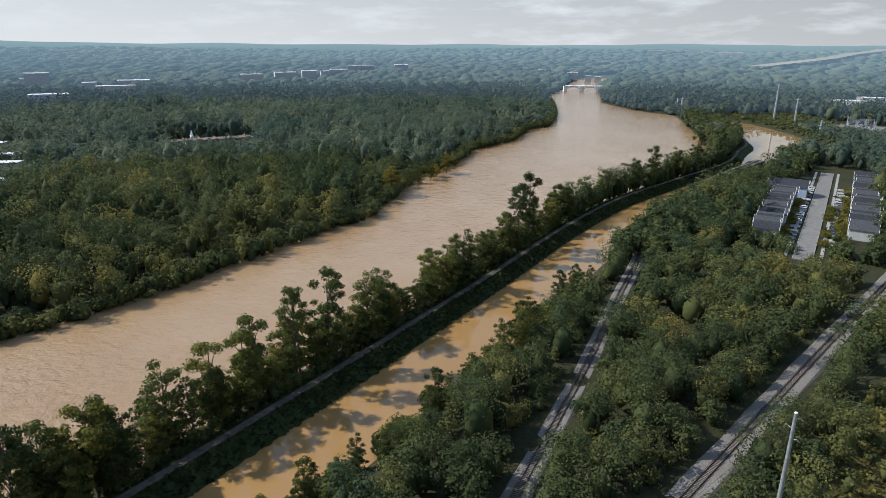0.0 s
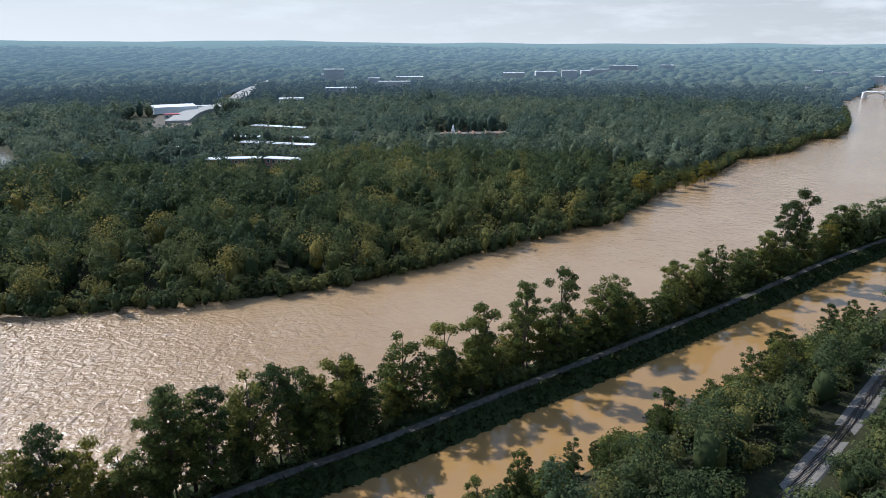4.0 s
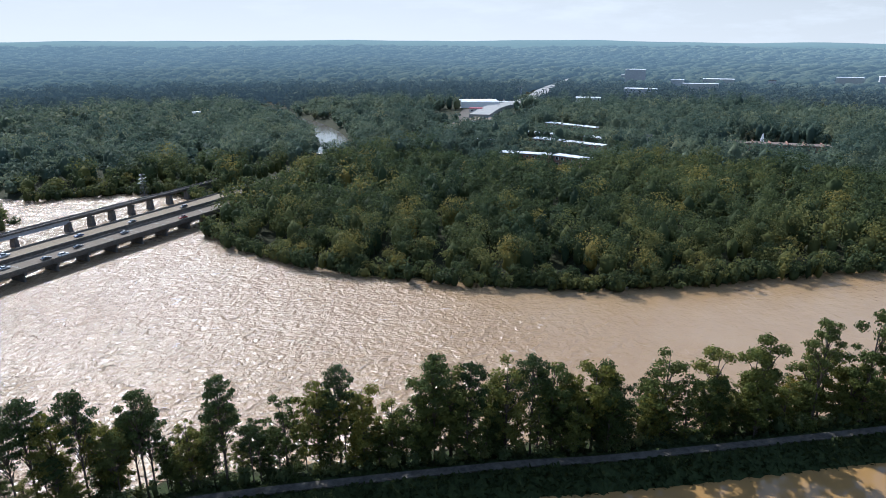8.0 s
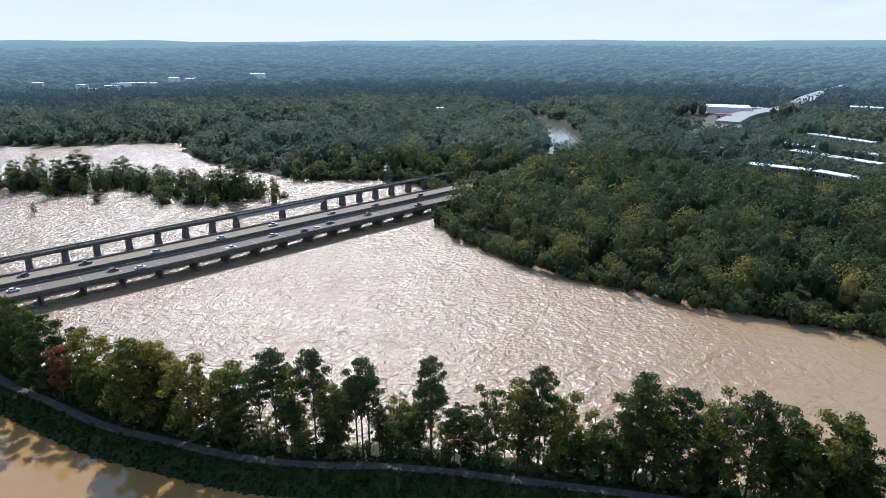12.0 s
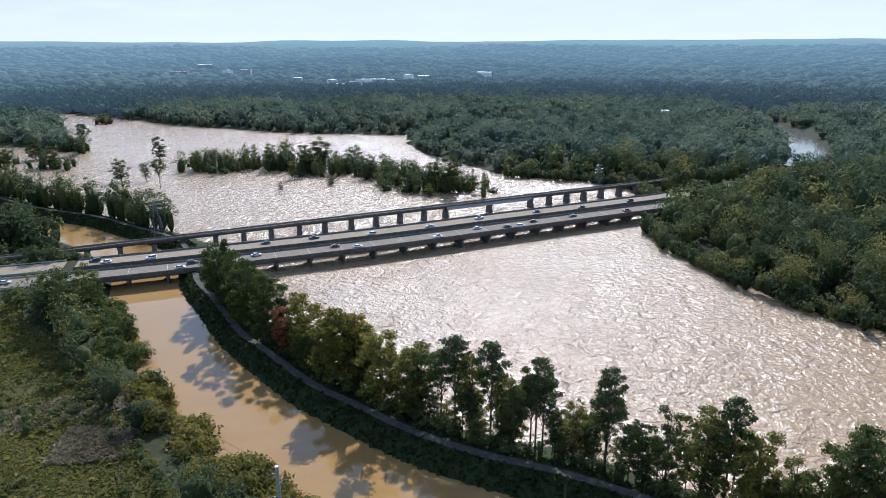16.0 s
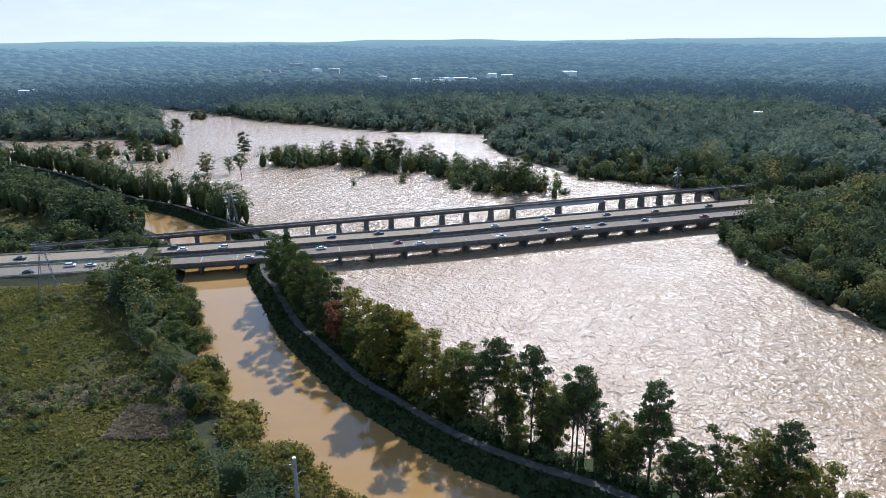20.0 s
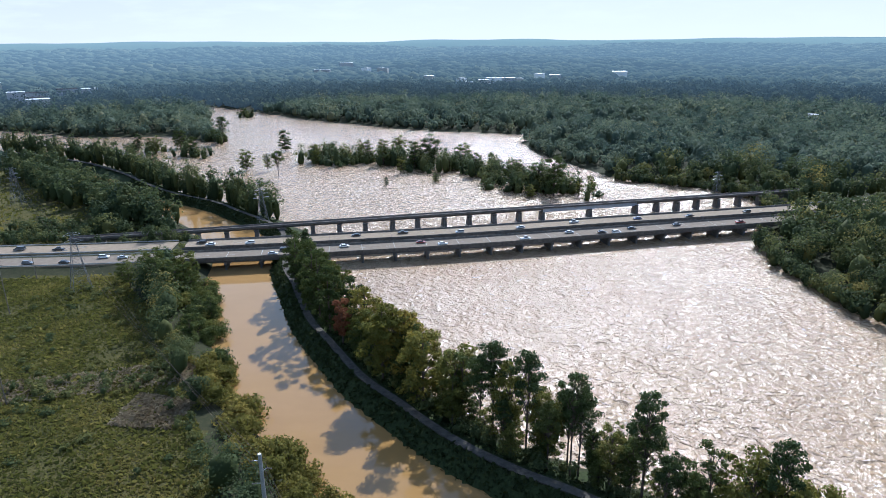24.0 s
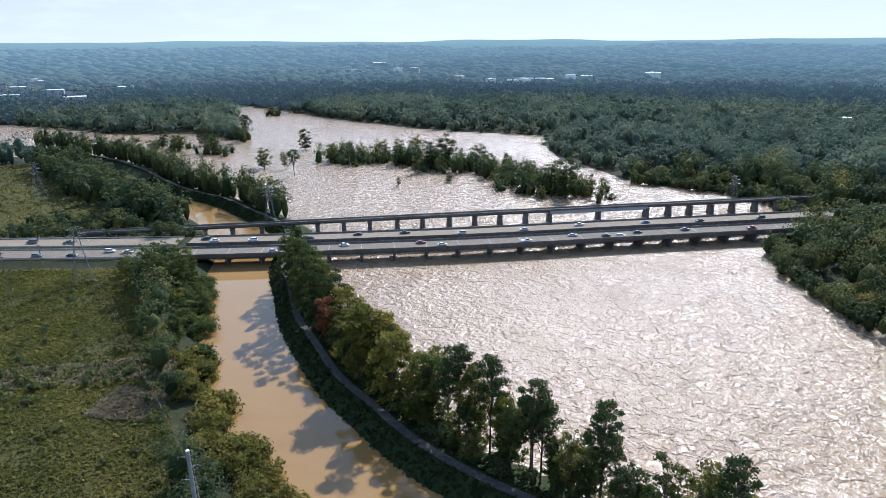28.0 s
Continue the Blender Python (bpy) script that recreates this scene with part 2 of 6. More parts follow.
def water(name, mud, clear, rough, waves, spec=0.5, rapids=False):
    m, n, l, b = material(name, rough, spec)
    b.inputs["IOR"].default_value = 1.33
    flow = world_coords(n, l, (1.0, 1.0, 1.0), radians(-40))
    long_v = world_coords(n, l, (0.5, 1.0, 1.0), radians(38))
    swirl = noise_node(n, l, flow, 0.012, 5)
    streak = noise_node(n, l, long_v, 0.05, 6, 0.65)
    c = ramp_node(n, l, swirl, [(0.35, mud), (0.68, clear)])
    c = mixed(n, l, ramp_node(n, l, streak, [(0.45, (0, 0, 0)), (0.75, (0.35, 0.35, 0.35))]), c, tuple(1.15 * v for v in clear))
    normal = None
    if rapids:
        # smooth upstream and along the wooded shore, broken water towards the bridges
        geo, dot, ramp = n.new("ShaderNodeNewGeometry"), n.new("ShaderNodeVectorMath"), n.new("ShaderNodeMapRange")
        dot.operation = "DOT_PRODUCT"
        dot.inputs[1].default_value = (-0.75, 1.0, 0)
        l.new(geo.outputs["Position"], dot.inputs[0])
        wander = n.new("ShaderNodeMath")
        wander.operation = "MULTIPLY_ADD"
        wander.inputs[1].default_value = 130
        l.new(noise_node(n, l, flow, 0.02, 3), wander.inputs[0])
        l.new(dot.outputs["Value"], wander.inputs[2])
        l.new(wander.outputs[0], ramp.inputs["Value"])
        for key, v in (("From Min", -30), ("From Max", 150), ("To Min", 0.2), ("To Max", 1.0)):
            ramp.inputs[key].default_value = v
        rough_water = ramp.outputs[0]
    for scale, strength, dist, vec, curl in waves:
        h = noise_node(n, l, long_v if vec else flow, scale, 3, 0.55)
        h.node.inputs["Distortion"].default_value = curl
        normal = add_bump(n, l, None, h, strength, dist, normal)
        if rapids:
            l.new(rough_water, normal.node.inputs["Strength"])
    if rapids:
        # torn foam on the breaking crests
        crest = noise_node(n, l, flow, 0.16, 6, 0.72)
        crest.node.inputs["Distortion"].default_value = 1.6
        foam = ramp_node(n, l, crest, [(0.62, (0, 0, 0)), (0.72, (0.8, 0.8, 0.8))])
        foam = mixed(n, l, 1.0, foam, rough_water, "MULTIPLY")
        # rough water's base colour greyed to imitate the neutral sun glare
        glare_grey = n.new("ShaderNodeMath")
        glare_grey.operation = "MULTIPLY"
        glare_grey.inputs[1].default_value = 0.25
        l.new(rough_water, glare_grey.inputs[0])
        c = mixed(n, l, glare_grey.outputs[0], c, (0.26, 0.195, 0.13))
        c = mixed(n, l, foam, c, (0.52, 0.47, 0.4))
        for sock, low, high in (("Specular IOR Level", 0.45, 0.92), ("Roughness", 0.12, rough)):
            gloss = n.new("ShaderNodeMapRange")
            gloss.inputs["To Min"].default_value, gloss.inputs["To Max"].default_value = low, high
            l.new(rough_water, gloss.inputs["Value"])
            l.new(gloss.outputs[0], b.inputs[sock])
    l.new(c, b.inputs["Base Color"])
    l.new(normal, b.inputs["Normal"])
    return m


RIVER = water("muddy_river", (0.235, 0.142, 0.066), (0.272, 0.18, 0.096), 0.25, [(0.04, 0.8, 1.4, 1, 0.6), (0.16, 1.0, 2.2, 0, 0.8), (0.4, 1.0, 1.5, 0, 0.6), (0.9, 0.8, 0.22, 0, 0)], 0.65, True)
CANAL = water("muddy_canal", (0.225, 0.128, 0.042), (0.255, 0.15, 0.058), 0.06, [(0.06, 0.25, 0.3, 0, 0), (0.9, 0.12, 0.06, 0, 0)])
BASIN = water("still_basin", (0.2, 0.12, 0.05), (0.23, 0.145, 0.066), 0.03, [(0.05, 0.05, 0.1, 0, 0)])
CREEK_WATER = water("grey_creek", (0.1, 0.095, 0.08), (0.13, 0.12, 0.1), 0.1, [(0.06, 0.25, 0.3, 0, 0), (0.5, 0.15, 0.2, 0, 0)])


def earth():
    """Grass, scrub and forest floor, by patches of their own."""
    m, n, l, b = material("grassy_earth", 0.95, 0.1)
    v = world_coords(n, l)
    fine, mid, big = noise_node(n, l, v, 1.2, 6, 0.7), noise_node(n, l, v, 0.12, 6, 0.65), noise_node(n, l, v, 0.02, 5)
    grass = ramp_node(n, l, mid, [(0.32, (0.02, 0.024, 0.007)), (0.5, (0.048, 0.046, 0.012)), (0.68, (0.09, 0.072, 0.024))])
    grass = mixed(n, l, 0.45, grass, ramp_node(n, l, fine, [(0.3, (0.013, 0.017, 0.005)), (0.75, (0.105, 0.092, 0.027))]))
    c = mixed(n, l, ramp_node(n, l, big, [(0.45, (0, 0, 0)), (0.7, (0.6, 0.6, 0.6))]), grass, (0.085, 0.068, 0.026))
    l.new(c, b.inputs["Base Color"])
    add_bump(n, l, b, fine, 0.8, 0.6)
    return m


EARTH = earth()
# dark grass, with the levee's tree shade painted into its colour too
LEVEE_GRASS = plain("levee_grass", (0.014, 0.021, 0.008), (0.042, 0.052, 0.017), 1.4, 0.95, 0.1, bump=0.7)
FLOOR_WOODS = plain("forest_floor", (0.018, 0.022, 0.01), (0.045, 0.042, 0.02), 0.6, 0.95, 0.1, bump=0.8)


def hazed_woods(name, dark, light):
    """Distant woods and hills, with haze painted on as glow that grows with distance."""
    m, n, l, b = material(name, 0.95, 0.0)
    v = world_coords(n, l, (1, 1, 2.0))
    a, d = noise_node(n, l, v, 0.05, 8, 0.72), noise_node(n, l, v, 0.0025, 5, 0.6)
    at = n.new("ShaderNodeAttribute")
    at.attribute_name = "tint"
    mid = tuple((p + q) / 2 for p, q in zip(dark, light))
    c = ramp_node(n, l, a, [(0.32, dark), (0.68, light)])
    c = mixed(n, l, 0.6, c, ramp_node(n, l, at.outputs["Fac"], [(0.0, dark), (0.5, mid), (1.0, light)]))
    c = mixed(n, l, ramp_node(n, l, d, [(0.42, (0, 0, 0)), (0.62, (0.6, 0.6, 0.6))]), c, dark)
    l.new(c, b.inputs["Base Color"])
    # emission stands in for haze, by distance from the origin
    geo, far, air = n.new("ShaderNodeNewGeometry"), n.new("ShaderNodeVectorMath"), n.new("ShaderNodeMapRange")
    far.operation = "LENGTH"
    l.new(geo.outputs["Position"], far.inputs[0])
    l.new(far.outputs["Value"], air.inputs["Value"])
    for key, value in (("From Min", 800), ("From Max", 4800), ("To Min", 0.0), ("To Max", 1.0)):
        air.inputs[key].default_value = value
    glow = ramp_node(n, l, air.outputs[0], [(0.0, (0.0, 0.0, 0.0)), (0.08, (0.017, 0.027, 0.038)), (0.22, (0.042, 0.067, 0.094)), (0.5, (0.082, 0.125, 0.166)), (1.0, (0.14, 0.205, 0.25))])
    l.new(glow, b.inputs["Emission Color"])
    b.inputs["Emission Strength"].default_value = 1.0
    add_bump(n, l, b, a, 1.0, 4)
    return m


HAZED_WOODS = hazed_woods("distant_woods", (0.034, 0.048, 0.034), (0.092, 0.098, 0.058))
FAR = hazed_woods("haze_glow_hills", (0.03, 0.046, 0.03), (0.075, 0.085, 0.046))


# ---------------------------------------------------------------- geometry helpers
class Geo:
    """Collects the faces of one mesh."""

    def __init__(self):
        self.v, self.f = [], []

    def quad_strip(self, rows, closed=False):
        base = len(self.v)
        k = len(rows[0])
        for r in rows:
            self.v.extend(tuple(p) for p in r)
        for i in range(len(rows) - 1):
            for j in range(k if closed else k - 1):
                a, b = base + i * k + j, base + i * k + (j + 1) % k
                self.f.append((a, b, b + k, a + k))
        return base

    def tube(self, points, radii, sides=7):
        rows = []
        for i, p in enumerate(points):
            p = Vector(p)
            d = (Vector(points[min(i + 1, len(points) - 1)]) - Vector(points[max(i - 1, 0)])).normalized()
            u = d.cross(Vector((0, 0, 1)) if abs(d.z) < 0.95 else Vector((1, 0, 0))).normalized()
            w = d.cross(u)
            rows.append([p + radii[i] * (math.cos(a) * u + math.sin(a) * w) for a in (2 * math.pi * s / sides for s in range(sides))])
        base = self.quad_strip(rows, True)
        self.f.append(tuple(base + s for s in range(sides)))
        self.f.append(tuple(base + (len(rows) - 1) * sides + s for s in reversed(range(sides))))
        return self

    def prism(self, outline, z0, z1):
        """An upright prism over an outline of (x, y)."""
        base, k = len(self.v), len(outline)
        self.v.extend((x, y, z0) for x, y in outline)
        self.v.extend((x, y, z1) for x, y in outline)
        self.f.append(tuple(base + i for i in reversed(range(k))))
        self.f.append(tuple(base + k + i for i in range(k)))
        for i in range(k):
            j = (i + 1) % k
            self.f.append((base + i, base + j, base + k + j, base + k + i))
        return self

    def box(self, c, size, turn=0.0, bevel=0.0):
        cx, cy, cz = c
        hx, hy, hz = (s / 2 for s in size)
        ca, sa = math.cos(turn), math.sin(turn)
        b = min(bevel, hx * 0.5, hy * 0.5)
        ring = [(-hx + b, -hy), (hx - b, -hy), (hx, -hy + b), (hx, hy - b), (hx - b, hy), (-hx + b, hy), (-hx, hy - b), (-hx, -hy + b)] if b else [(-hx, -hy), (hx, -hy), (hx, hy), (-hx, hy)]
        return self.prism([(cx + x * ca - y * sa, cy + x * sa + y * ca) for x, y in ring], cz - hz, cz + hz)

    def beam(self, a, b, w, h):
        a, b = Vector(a), Vector(b)
        d = (b - a).normalized()
        u = d.cross(Vector((0, 0, 1)) if abs(d.z) < 0.98 else Vector((1, 0, 0))).normalized()
        k = u.cross(d)
        rows = [[p + sx * w / 2 * u + sz * h / 2 * k for sx, sz in ((-1, -1), (1, -1), (1, 1), (-1, 1))] for p in (a, b)]
        base = self.quad_strip(rows, True)
        self.f += [(base + 3, base + 2, base + 1, base), (base + 4, base + 5, base + 6, base + 7)]
        return self

    def sweep(self, line, section, closed=True):
        """A section of (across, up) carried along a plan line of (x, y, z)."""
        rows = []
        for (x, y, z), (nx, ny) in zip(line, normals(line)):
            rows.append([(x + o * nx, y + o * ny, z + h) for o, h in section])
        base = self.quad_strip(rows, closed)
        if closed:
            k, last = len(section), base + (len(rows) - 1) * len(section)
            self.f += [tuple(base + i for i in range(k)), tuple(last + i for i in reversed(range(k)))]
        return self

    def mesh(self, name, mat):
        me = bpy.data.meshes.new(name)
        me.from_pydata([tuple(p) for p in self.v], [], self.f)
        me.materials.append(mat)
        return me

    def ob(self, name, mat, parent=None, label=""):
        o = new(name, self.mesh(name, mat))
        o.parent = parent
        if label:
            o["label"] = label
        return o


def empty(name, m=None):
    o = new(name)
    o.empty_display_size = 0.5
    if m is not None:
        o.matrix_basis = m
    return o


def normals(line):
    p = np.array([q[:2] for q in line], float)
    d = np.gradient(p, axis=0)
    d /= np.linalg.norm(d, axis=1)[:, None]
    return np.c_[-d[:, 1], d[:, 0]]


def smooth(points, step=6.0):
    """A rounded line through plan points, at even steps."""
    p = np.array(points, float)
    q = np.vstack([2 * p[0] - p[1], p, 2 * p[-1] - p[-2]])
    out = []
    for i in range(1, len(q) - 2):
        a, b, c, d = q[i - 1 : i + 3]
        k = max(2, int(np.linalg.norm(c - b) / step))
        for t in np.arange(k) / k:
            out.append(0.5 * (2 * b + (c - a) * t + (2 * a - 5 * b + 4 * c - d) * t**2 + (3 * b - a - 3 * c + d) * t**3))
    out.append(p[-1])
    return np.array(out)


def along(line, s):
    """The place and heading at s metres along a plan line."""
    seg = np.linalg.norm(np.diff(line[:, :2], axis=0), axis=1)
    run = np.r_[0, np.cumsum(seg)]
    i = int(np.clip(np.searchsorted(run, s) - 1, 0, len(seg) - 1))
    u = (s - run[i]) / seg[i]
    d = line[i + 1] - line[i]
    return line[i] + u * d, math.atan2(d[1], d[0])


def side_distance(x, y, line):
    """Distance to a plan line, positive on its left."""
    if np.ndim(x) == 0:
        a, d = line[:-1, :2], np.diff(line[:, :2], axis=0)
        u = np.clip(((x - a[:, 0]) * d[:, 0] + (y - a[:, 1]) * d[:, 1]) / (d * d).sum(1), 0, 1)
        px, py = x - a[:, 0] - u * d[:, 0], y - a[:, 1] - u * d[:, 1]
        r = np.hypot(px, py)
        i = r.argmin()
        return r[i] * (1.0 if d[i, 0] * py[i] - d[i, 1] * px[i] >= 0 else -1.0)
    best, sign = np.full(np.shape(x), 1e9), np.ones(np.shape(x))
    for a, b in zip(line[:-1, :2], line[1:, :2]):
        d = b - a
        u = np.clip(((x - a[0]) * d[0] + (y - a[1]) * d[1]) / (d @ d), 0, 1)
        px, py = x - a[0] - u * d[0], y - a[1] - u * d[1]
        r = np.hypot(px, py)
        near = r < best
        best = np.where(near, r, best)
        sign = np.where(near, np.where(d[0] * py - d[1] * px >= 0, 1, -1), sign)
    return best * sign


def inside(x, y, poly):
    odd = np.zeros(np.shape(x), bool)
    for (ax, ay), (bx, by) in zip(poly, np.roll(poly, -1, axis=0)):
        if ay != by:
            odd ^= ((ay > y) != (by > y)) & (x < (bx - ax) * (y - ay) / (by - ay) + ax)
    return odd


def ease(v):
    v = np.clip(v, 0, 1)
    return v * v * (3 - 2 * v)


# ---------------------------------------------------------------- the plan
LEVEE = smooth([(760, -455), (700, -446), (650, -433), (612, -418), (580, -400), (549, -372), (492, -324), (432, -246), (379, -178), (317, -118), (249, -61), (206, -23.6), (174, 4.4), (122.5, 50.5), (104, 69),
                (74, 96), (48, 118), (30.4, 129.4), (15, 142), (-1.5, 160.8), (-12.6, 173.8), (-26.8, 197.5), (-38, 217), (-52, 252), (-61, 273), (-68, 303), (-82, 338), (-113, 371),
                (-138, 396), (-176, 422), (-208, 452), (-260, 505), (-340, 560), (-500, 620), (-900, 660)], 5)
LEVEE_LINE = LEVEE[::3]
EAST_SHORE = [(1900, -700), (1459, -510), (1317, -434), (1100, -360), (882, -296), (790, -255), (765, -225), (669, -177), (619, -124), (545, -94), (489, -48), (424, -30), (370, -9),
              (347, 17), (326, 34), (294, 58), (264, 81), (246, 100), (230, 115), (214, 137), (200, 171), (182, 203), (174, 234), (170, 280), (177, 322), (192, 350), (215, 385),
              (220, 420), (192, 451), (140, 484), (122, 529), (93, 601), (84, 678), (110, 700), (260, 715)]
SOUTH_SHORE = [(260, 745), (89, 728), (12, 748), (-35, 768), (-181, 873), (-268, 959), (-355, 1040), (-480, 1100), (-480, 1020), (-364, 1000), (-302, 850), (-290, 799), (-246, 715),
               (-225, 680), (-255, 684), (-304, 722), (-399, 712), (-505, 766), (-602, 796), (-1000, 860)]
LEVEE_RIVER = LEVEE - 15 * normals(LEVEE)
RIGHT_SHORE = [(650, -392), (881, -483), (965, -455), (1093, -455), (1470, -600), (1900, -820)]
HIGHWAY = smooth([(-900, 219), (-600, 250), (-400, 266), (-207, 282.3), (-152, 287.3), (-102, 293.4), (-55, 300.8), (26, 315.7), (103, 333.8), (174, 349.8), (222, 361.4), (300, 384), (420, 418), (700, 496)], 5)
RAIL_BRIDGE = smooth([(-420, 249.5), (-112, 325), (172, 394.8), (270, 418.9), (420, 455.7)], 8)
RAIL_ONE = smooth([(60, -4), (109, -36), (165, -74), (235, -119), (330, -184), (420, -262), (500, -360)], 4)
RAIL_TWO = smooth([(20, 30), (60, -17), (103, -75), (129, -110), (166, -160), (190, -193), (260, -290), (360, -430), (560, -640)], 4)
CREEK = smooth([(400, 470), (436, 505), (470, 550), (494, 588), (528, 652), (548, 706), (566, 770), (600, 830), (625, 880)], 12)
FAR_ROAD = smooth([(690, 505), (799, 553), (934, 577), (1145, 669), (1461, 782), (1600, 800)], 20)
STREET = smooth([(250, -214), (266, -228), (358, -308), (440, -379)], 8)
RIVER_AREA = np.array(EAST_SHORE + SOUTH_SHORE + [tuple(p) for p in LEVEE_RIVER[::-1] if p[0] < 560] + RIGHT_SHORE)
RIVER_EDGE = np.vstack([RIVER_AREA, RIVER_AREA[:1]])
FIELD = np.array([(-24, 98), (-46, 136), (-60, 160), (-80, 192), (-97, 222), (-112, 238), (-130, 265), (-420, 243), (-420, 20), (-40, 40)])
FIELD_BEYOND = np.array([(-180, 306), (-185, 345), (-195, 385), (-235, 455), (-300, 505), (-420, 500), (-420, 300), (-300, 310)])
GRASS_NEAR = np.array([(20, -40), (88, -95), (135, -150), (160, -190), (120, -210), (0, -130)])


def ground_z(x, y):
    x, y = np.asarray(x, float), np.asarray(y, float)
    edge = np.abs(side_distance(x, y, RIVER_EDGE))
    wet = inside(x, y, RIVER_AREA)
    land = 0.35 + 0.06 * np.minimum(edge, 12) + 3.2 * ease((edge - 10) / 60)
    z = np.where(wet, -0.3 - 0.1 * np.minimum(edge, 20), land)
    s = side_distance(x, y, LEVEE_LINE)
    wide = np.where(x > 530, 75, 35) - np.where(y > 345, 4, 0)
    bank = np.where((s > 0) & (~wet), np.clip(0.5 + 0.5 * (s - wide), -1.2, 40), 40)
    z = np.where((s > 4) & (s < wide + 14), np.minimum(z, bank), z)
    mound = 5.0 - np.where(s > 0, 1.0, 0.6) * np.maximum(0, np.abs(s) - 2.2)
    z = np.where((np.abs(s) < 13), np.maximum(z, mound), z)
    c = np.abs(side_distance(x, y, CREEK))
    z = np.where(c < 34, np.minimum(z, -1 + 0.3 * np.maximum(0, c - 12)), z)
    h = np.abs(side_distance(x, y, HIGHWAY))
    bankment = 5.9 - 0.5 * np.maximum(0, h - 18)
    z = np.where(((x < -112) | (x > 200)) & (s > -400), np.maximum(z, np.where((s > 46) | (x > 200), bankment, -9)), z)
    for line, top, half in ((RAIL_ONE, 4.2, 3.6), (RAIL_TWO, 4.4, 4.5)):
        d = np.abs(side_distance(x, y, line))
        z = np.where(d < half + 3, top + 0 * z, z)
    r = np.hypot(x, y)
    far = ease((r - 1500) / 3600)
    roll = 7 * np.sin(x * 0.0031 + 1) * np.cos(y * 0.0027) + 4 * np.sin(x * 0.0083) * np.sin(y * 0.0071 + 2)
    z = z + np.where(wet, 0, 78 * far + 14 * ease((r - 2200) / 2600) * ease((y - 200) / 2600) + roll * ease((r - 900) / 1500) * ease(edge / 200))
    z = z + np.where(wet | (s < 60), 0, 0.35 * np.sin(x * 0.11) * np.sin(y * 0.13 + 1))
    return z


def spaced(lo, hi, fine_lo, fine_hi, fine, growth):
    mid = list(np.arange(fine_lo, fine_hi + 0.1, fine))
    step, a = fine, fine_lo
    left = []
    while a > lo:
        step *= growth
        a -= step
        left.append(max(a, lo))
    step, a = fine, fine_hi
    right = []
    while a < hi:
        step *= growth
        a += step
        right.append(min(a, hi))
    return np.array(left[::-1] + mid + right)


def build_ground():
    xs, ys = spaced(-4850, 4850, -190, 770, 3.8, 1.07), spaced(-4850, 4850, -500, 430, 3.8, 1.07)
    gx, gy = np.meshgrid(xs, ys)
    r = np.hypot(gx, gy)
    k = np.where(r > 4850, 4850 / r, 1)
    gx, gy = gx * k, gy * k
    gz = ground_z(gx, gy)
    ny, nx = gx.shape
    i = np.arange(ny * nx).reshape(ny, nx)
    quads = np.stack([i[:-1, :-1], i[:-1, 1:], i[1:, 1:], i[1:, :-1]], -1).reshape(-1, 4)
    me = bpy.data.meshes.new("ground")
    me.from_pydata(np.stack([gx, gy, gz], -1).reshape(-1, 3).tolist(), [], quads.tolist())
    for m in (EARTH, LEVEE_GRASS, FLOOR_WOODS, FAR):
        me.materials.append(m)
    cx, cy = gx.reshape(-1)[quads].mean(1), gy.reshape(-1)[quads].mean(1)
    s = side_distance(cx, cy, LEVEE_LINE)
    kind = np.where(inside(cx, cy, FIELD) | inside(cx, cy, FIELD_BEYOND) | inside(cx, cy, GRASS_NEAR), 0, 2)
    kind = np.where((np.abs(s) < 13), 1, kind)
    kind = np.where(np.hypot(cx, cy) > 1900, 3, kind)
    me.polygons.foreach_set("material_index", kind.astype(np.int32))
    me.polygons.foreach_set("use_smooth", np.ones(len(quads), bool))
    return tagged(new("ground", me), "grassy and wooded land rolling to a horizon of painted haze", "ground", kind="structure")


build_ground()
river = Geo()
river.v = [(-1300, -1000, 0), (2000, -1000, 0), (2000, 1300, 0), (-1300, 1300, 0)]
river.f = [(0, 1, 2, 3)]
tagged(river.ob("water_river", RIVER), "swollen muddy brown river with choppy ripples", "river", kind="structure")
canal_line = [(*p, 0.5) for p in LEVEE]
tagged(Geo().sweep(canal_line, [(2.5, 0), (38, 0)], False).ob("water_canal", CANAL), "calm tan muddy water of a canal beside the levee", "canal", kind="structure")
tagged(Geo().sweep([(*p, 0.06) for p in CREEK], [(-19, 0), (19, 0)], False).ob("water_creek", CREEK_WATER), "still grey water of a side creek between woods", "creek", kind="structure")
basin = Geo()
basin.v = [(500, -335, 0.506), (552, -382, 0.506), (612, -424, 0.506), (700, -450, 0.506), (780, -458, 0.506), (800, -530, 0.506), (700, -540, 0.506), (590, -480, 0.506), (520, -405, 0.506), (490, -365, 0.506)]
basin.f = [tuple(range(10))]
tagged(basin.ob("water_basin", BASIN), "calm widened basin at the head of the canal", "canal", kind="structure")


# ---------------------------------------------------------------- levee path, railways
def ribbon(name, line, half, z, mat, label, category, thick=0.25):
    zs = ground_z(line[:, 0], line[:, 1]) if z is None else np.full(len(line), z)
    pts = [(x, y, h) for (x, y), h in zip(line, zs)]
    return tagged(Geo().sweep(pts, [(-half, -thick), (half, -thick), (half * 0.96, 0.06), (-half * 0.96, 0.06)]).ob(name, mat), label, category, kind="structure")


ribbon("levee_path", LEVEE[:-25], 1.3, 5.06, GRAVEL, "pale gravel path along the top of the levee", "path")


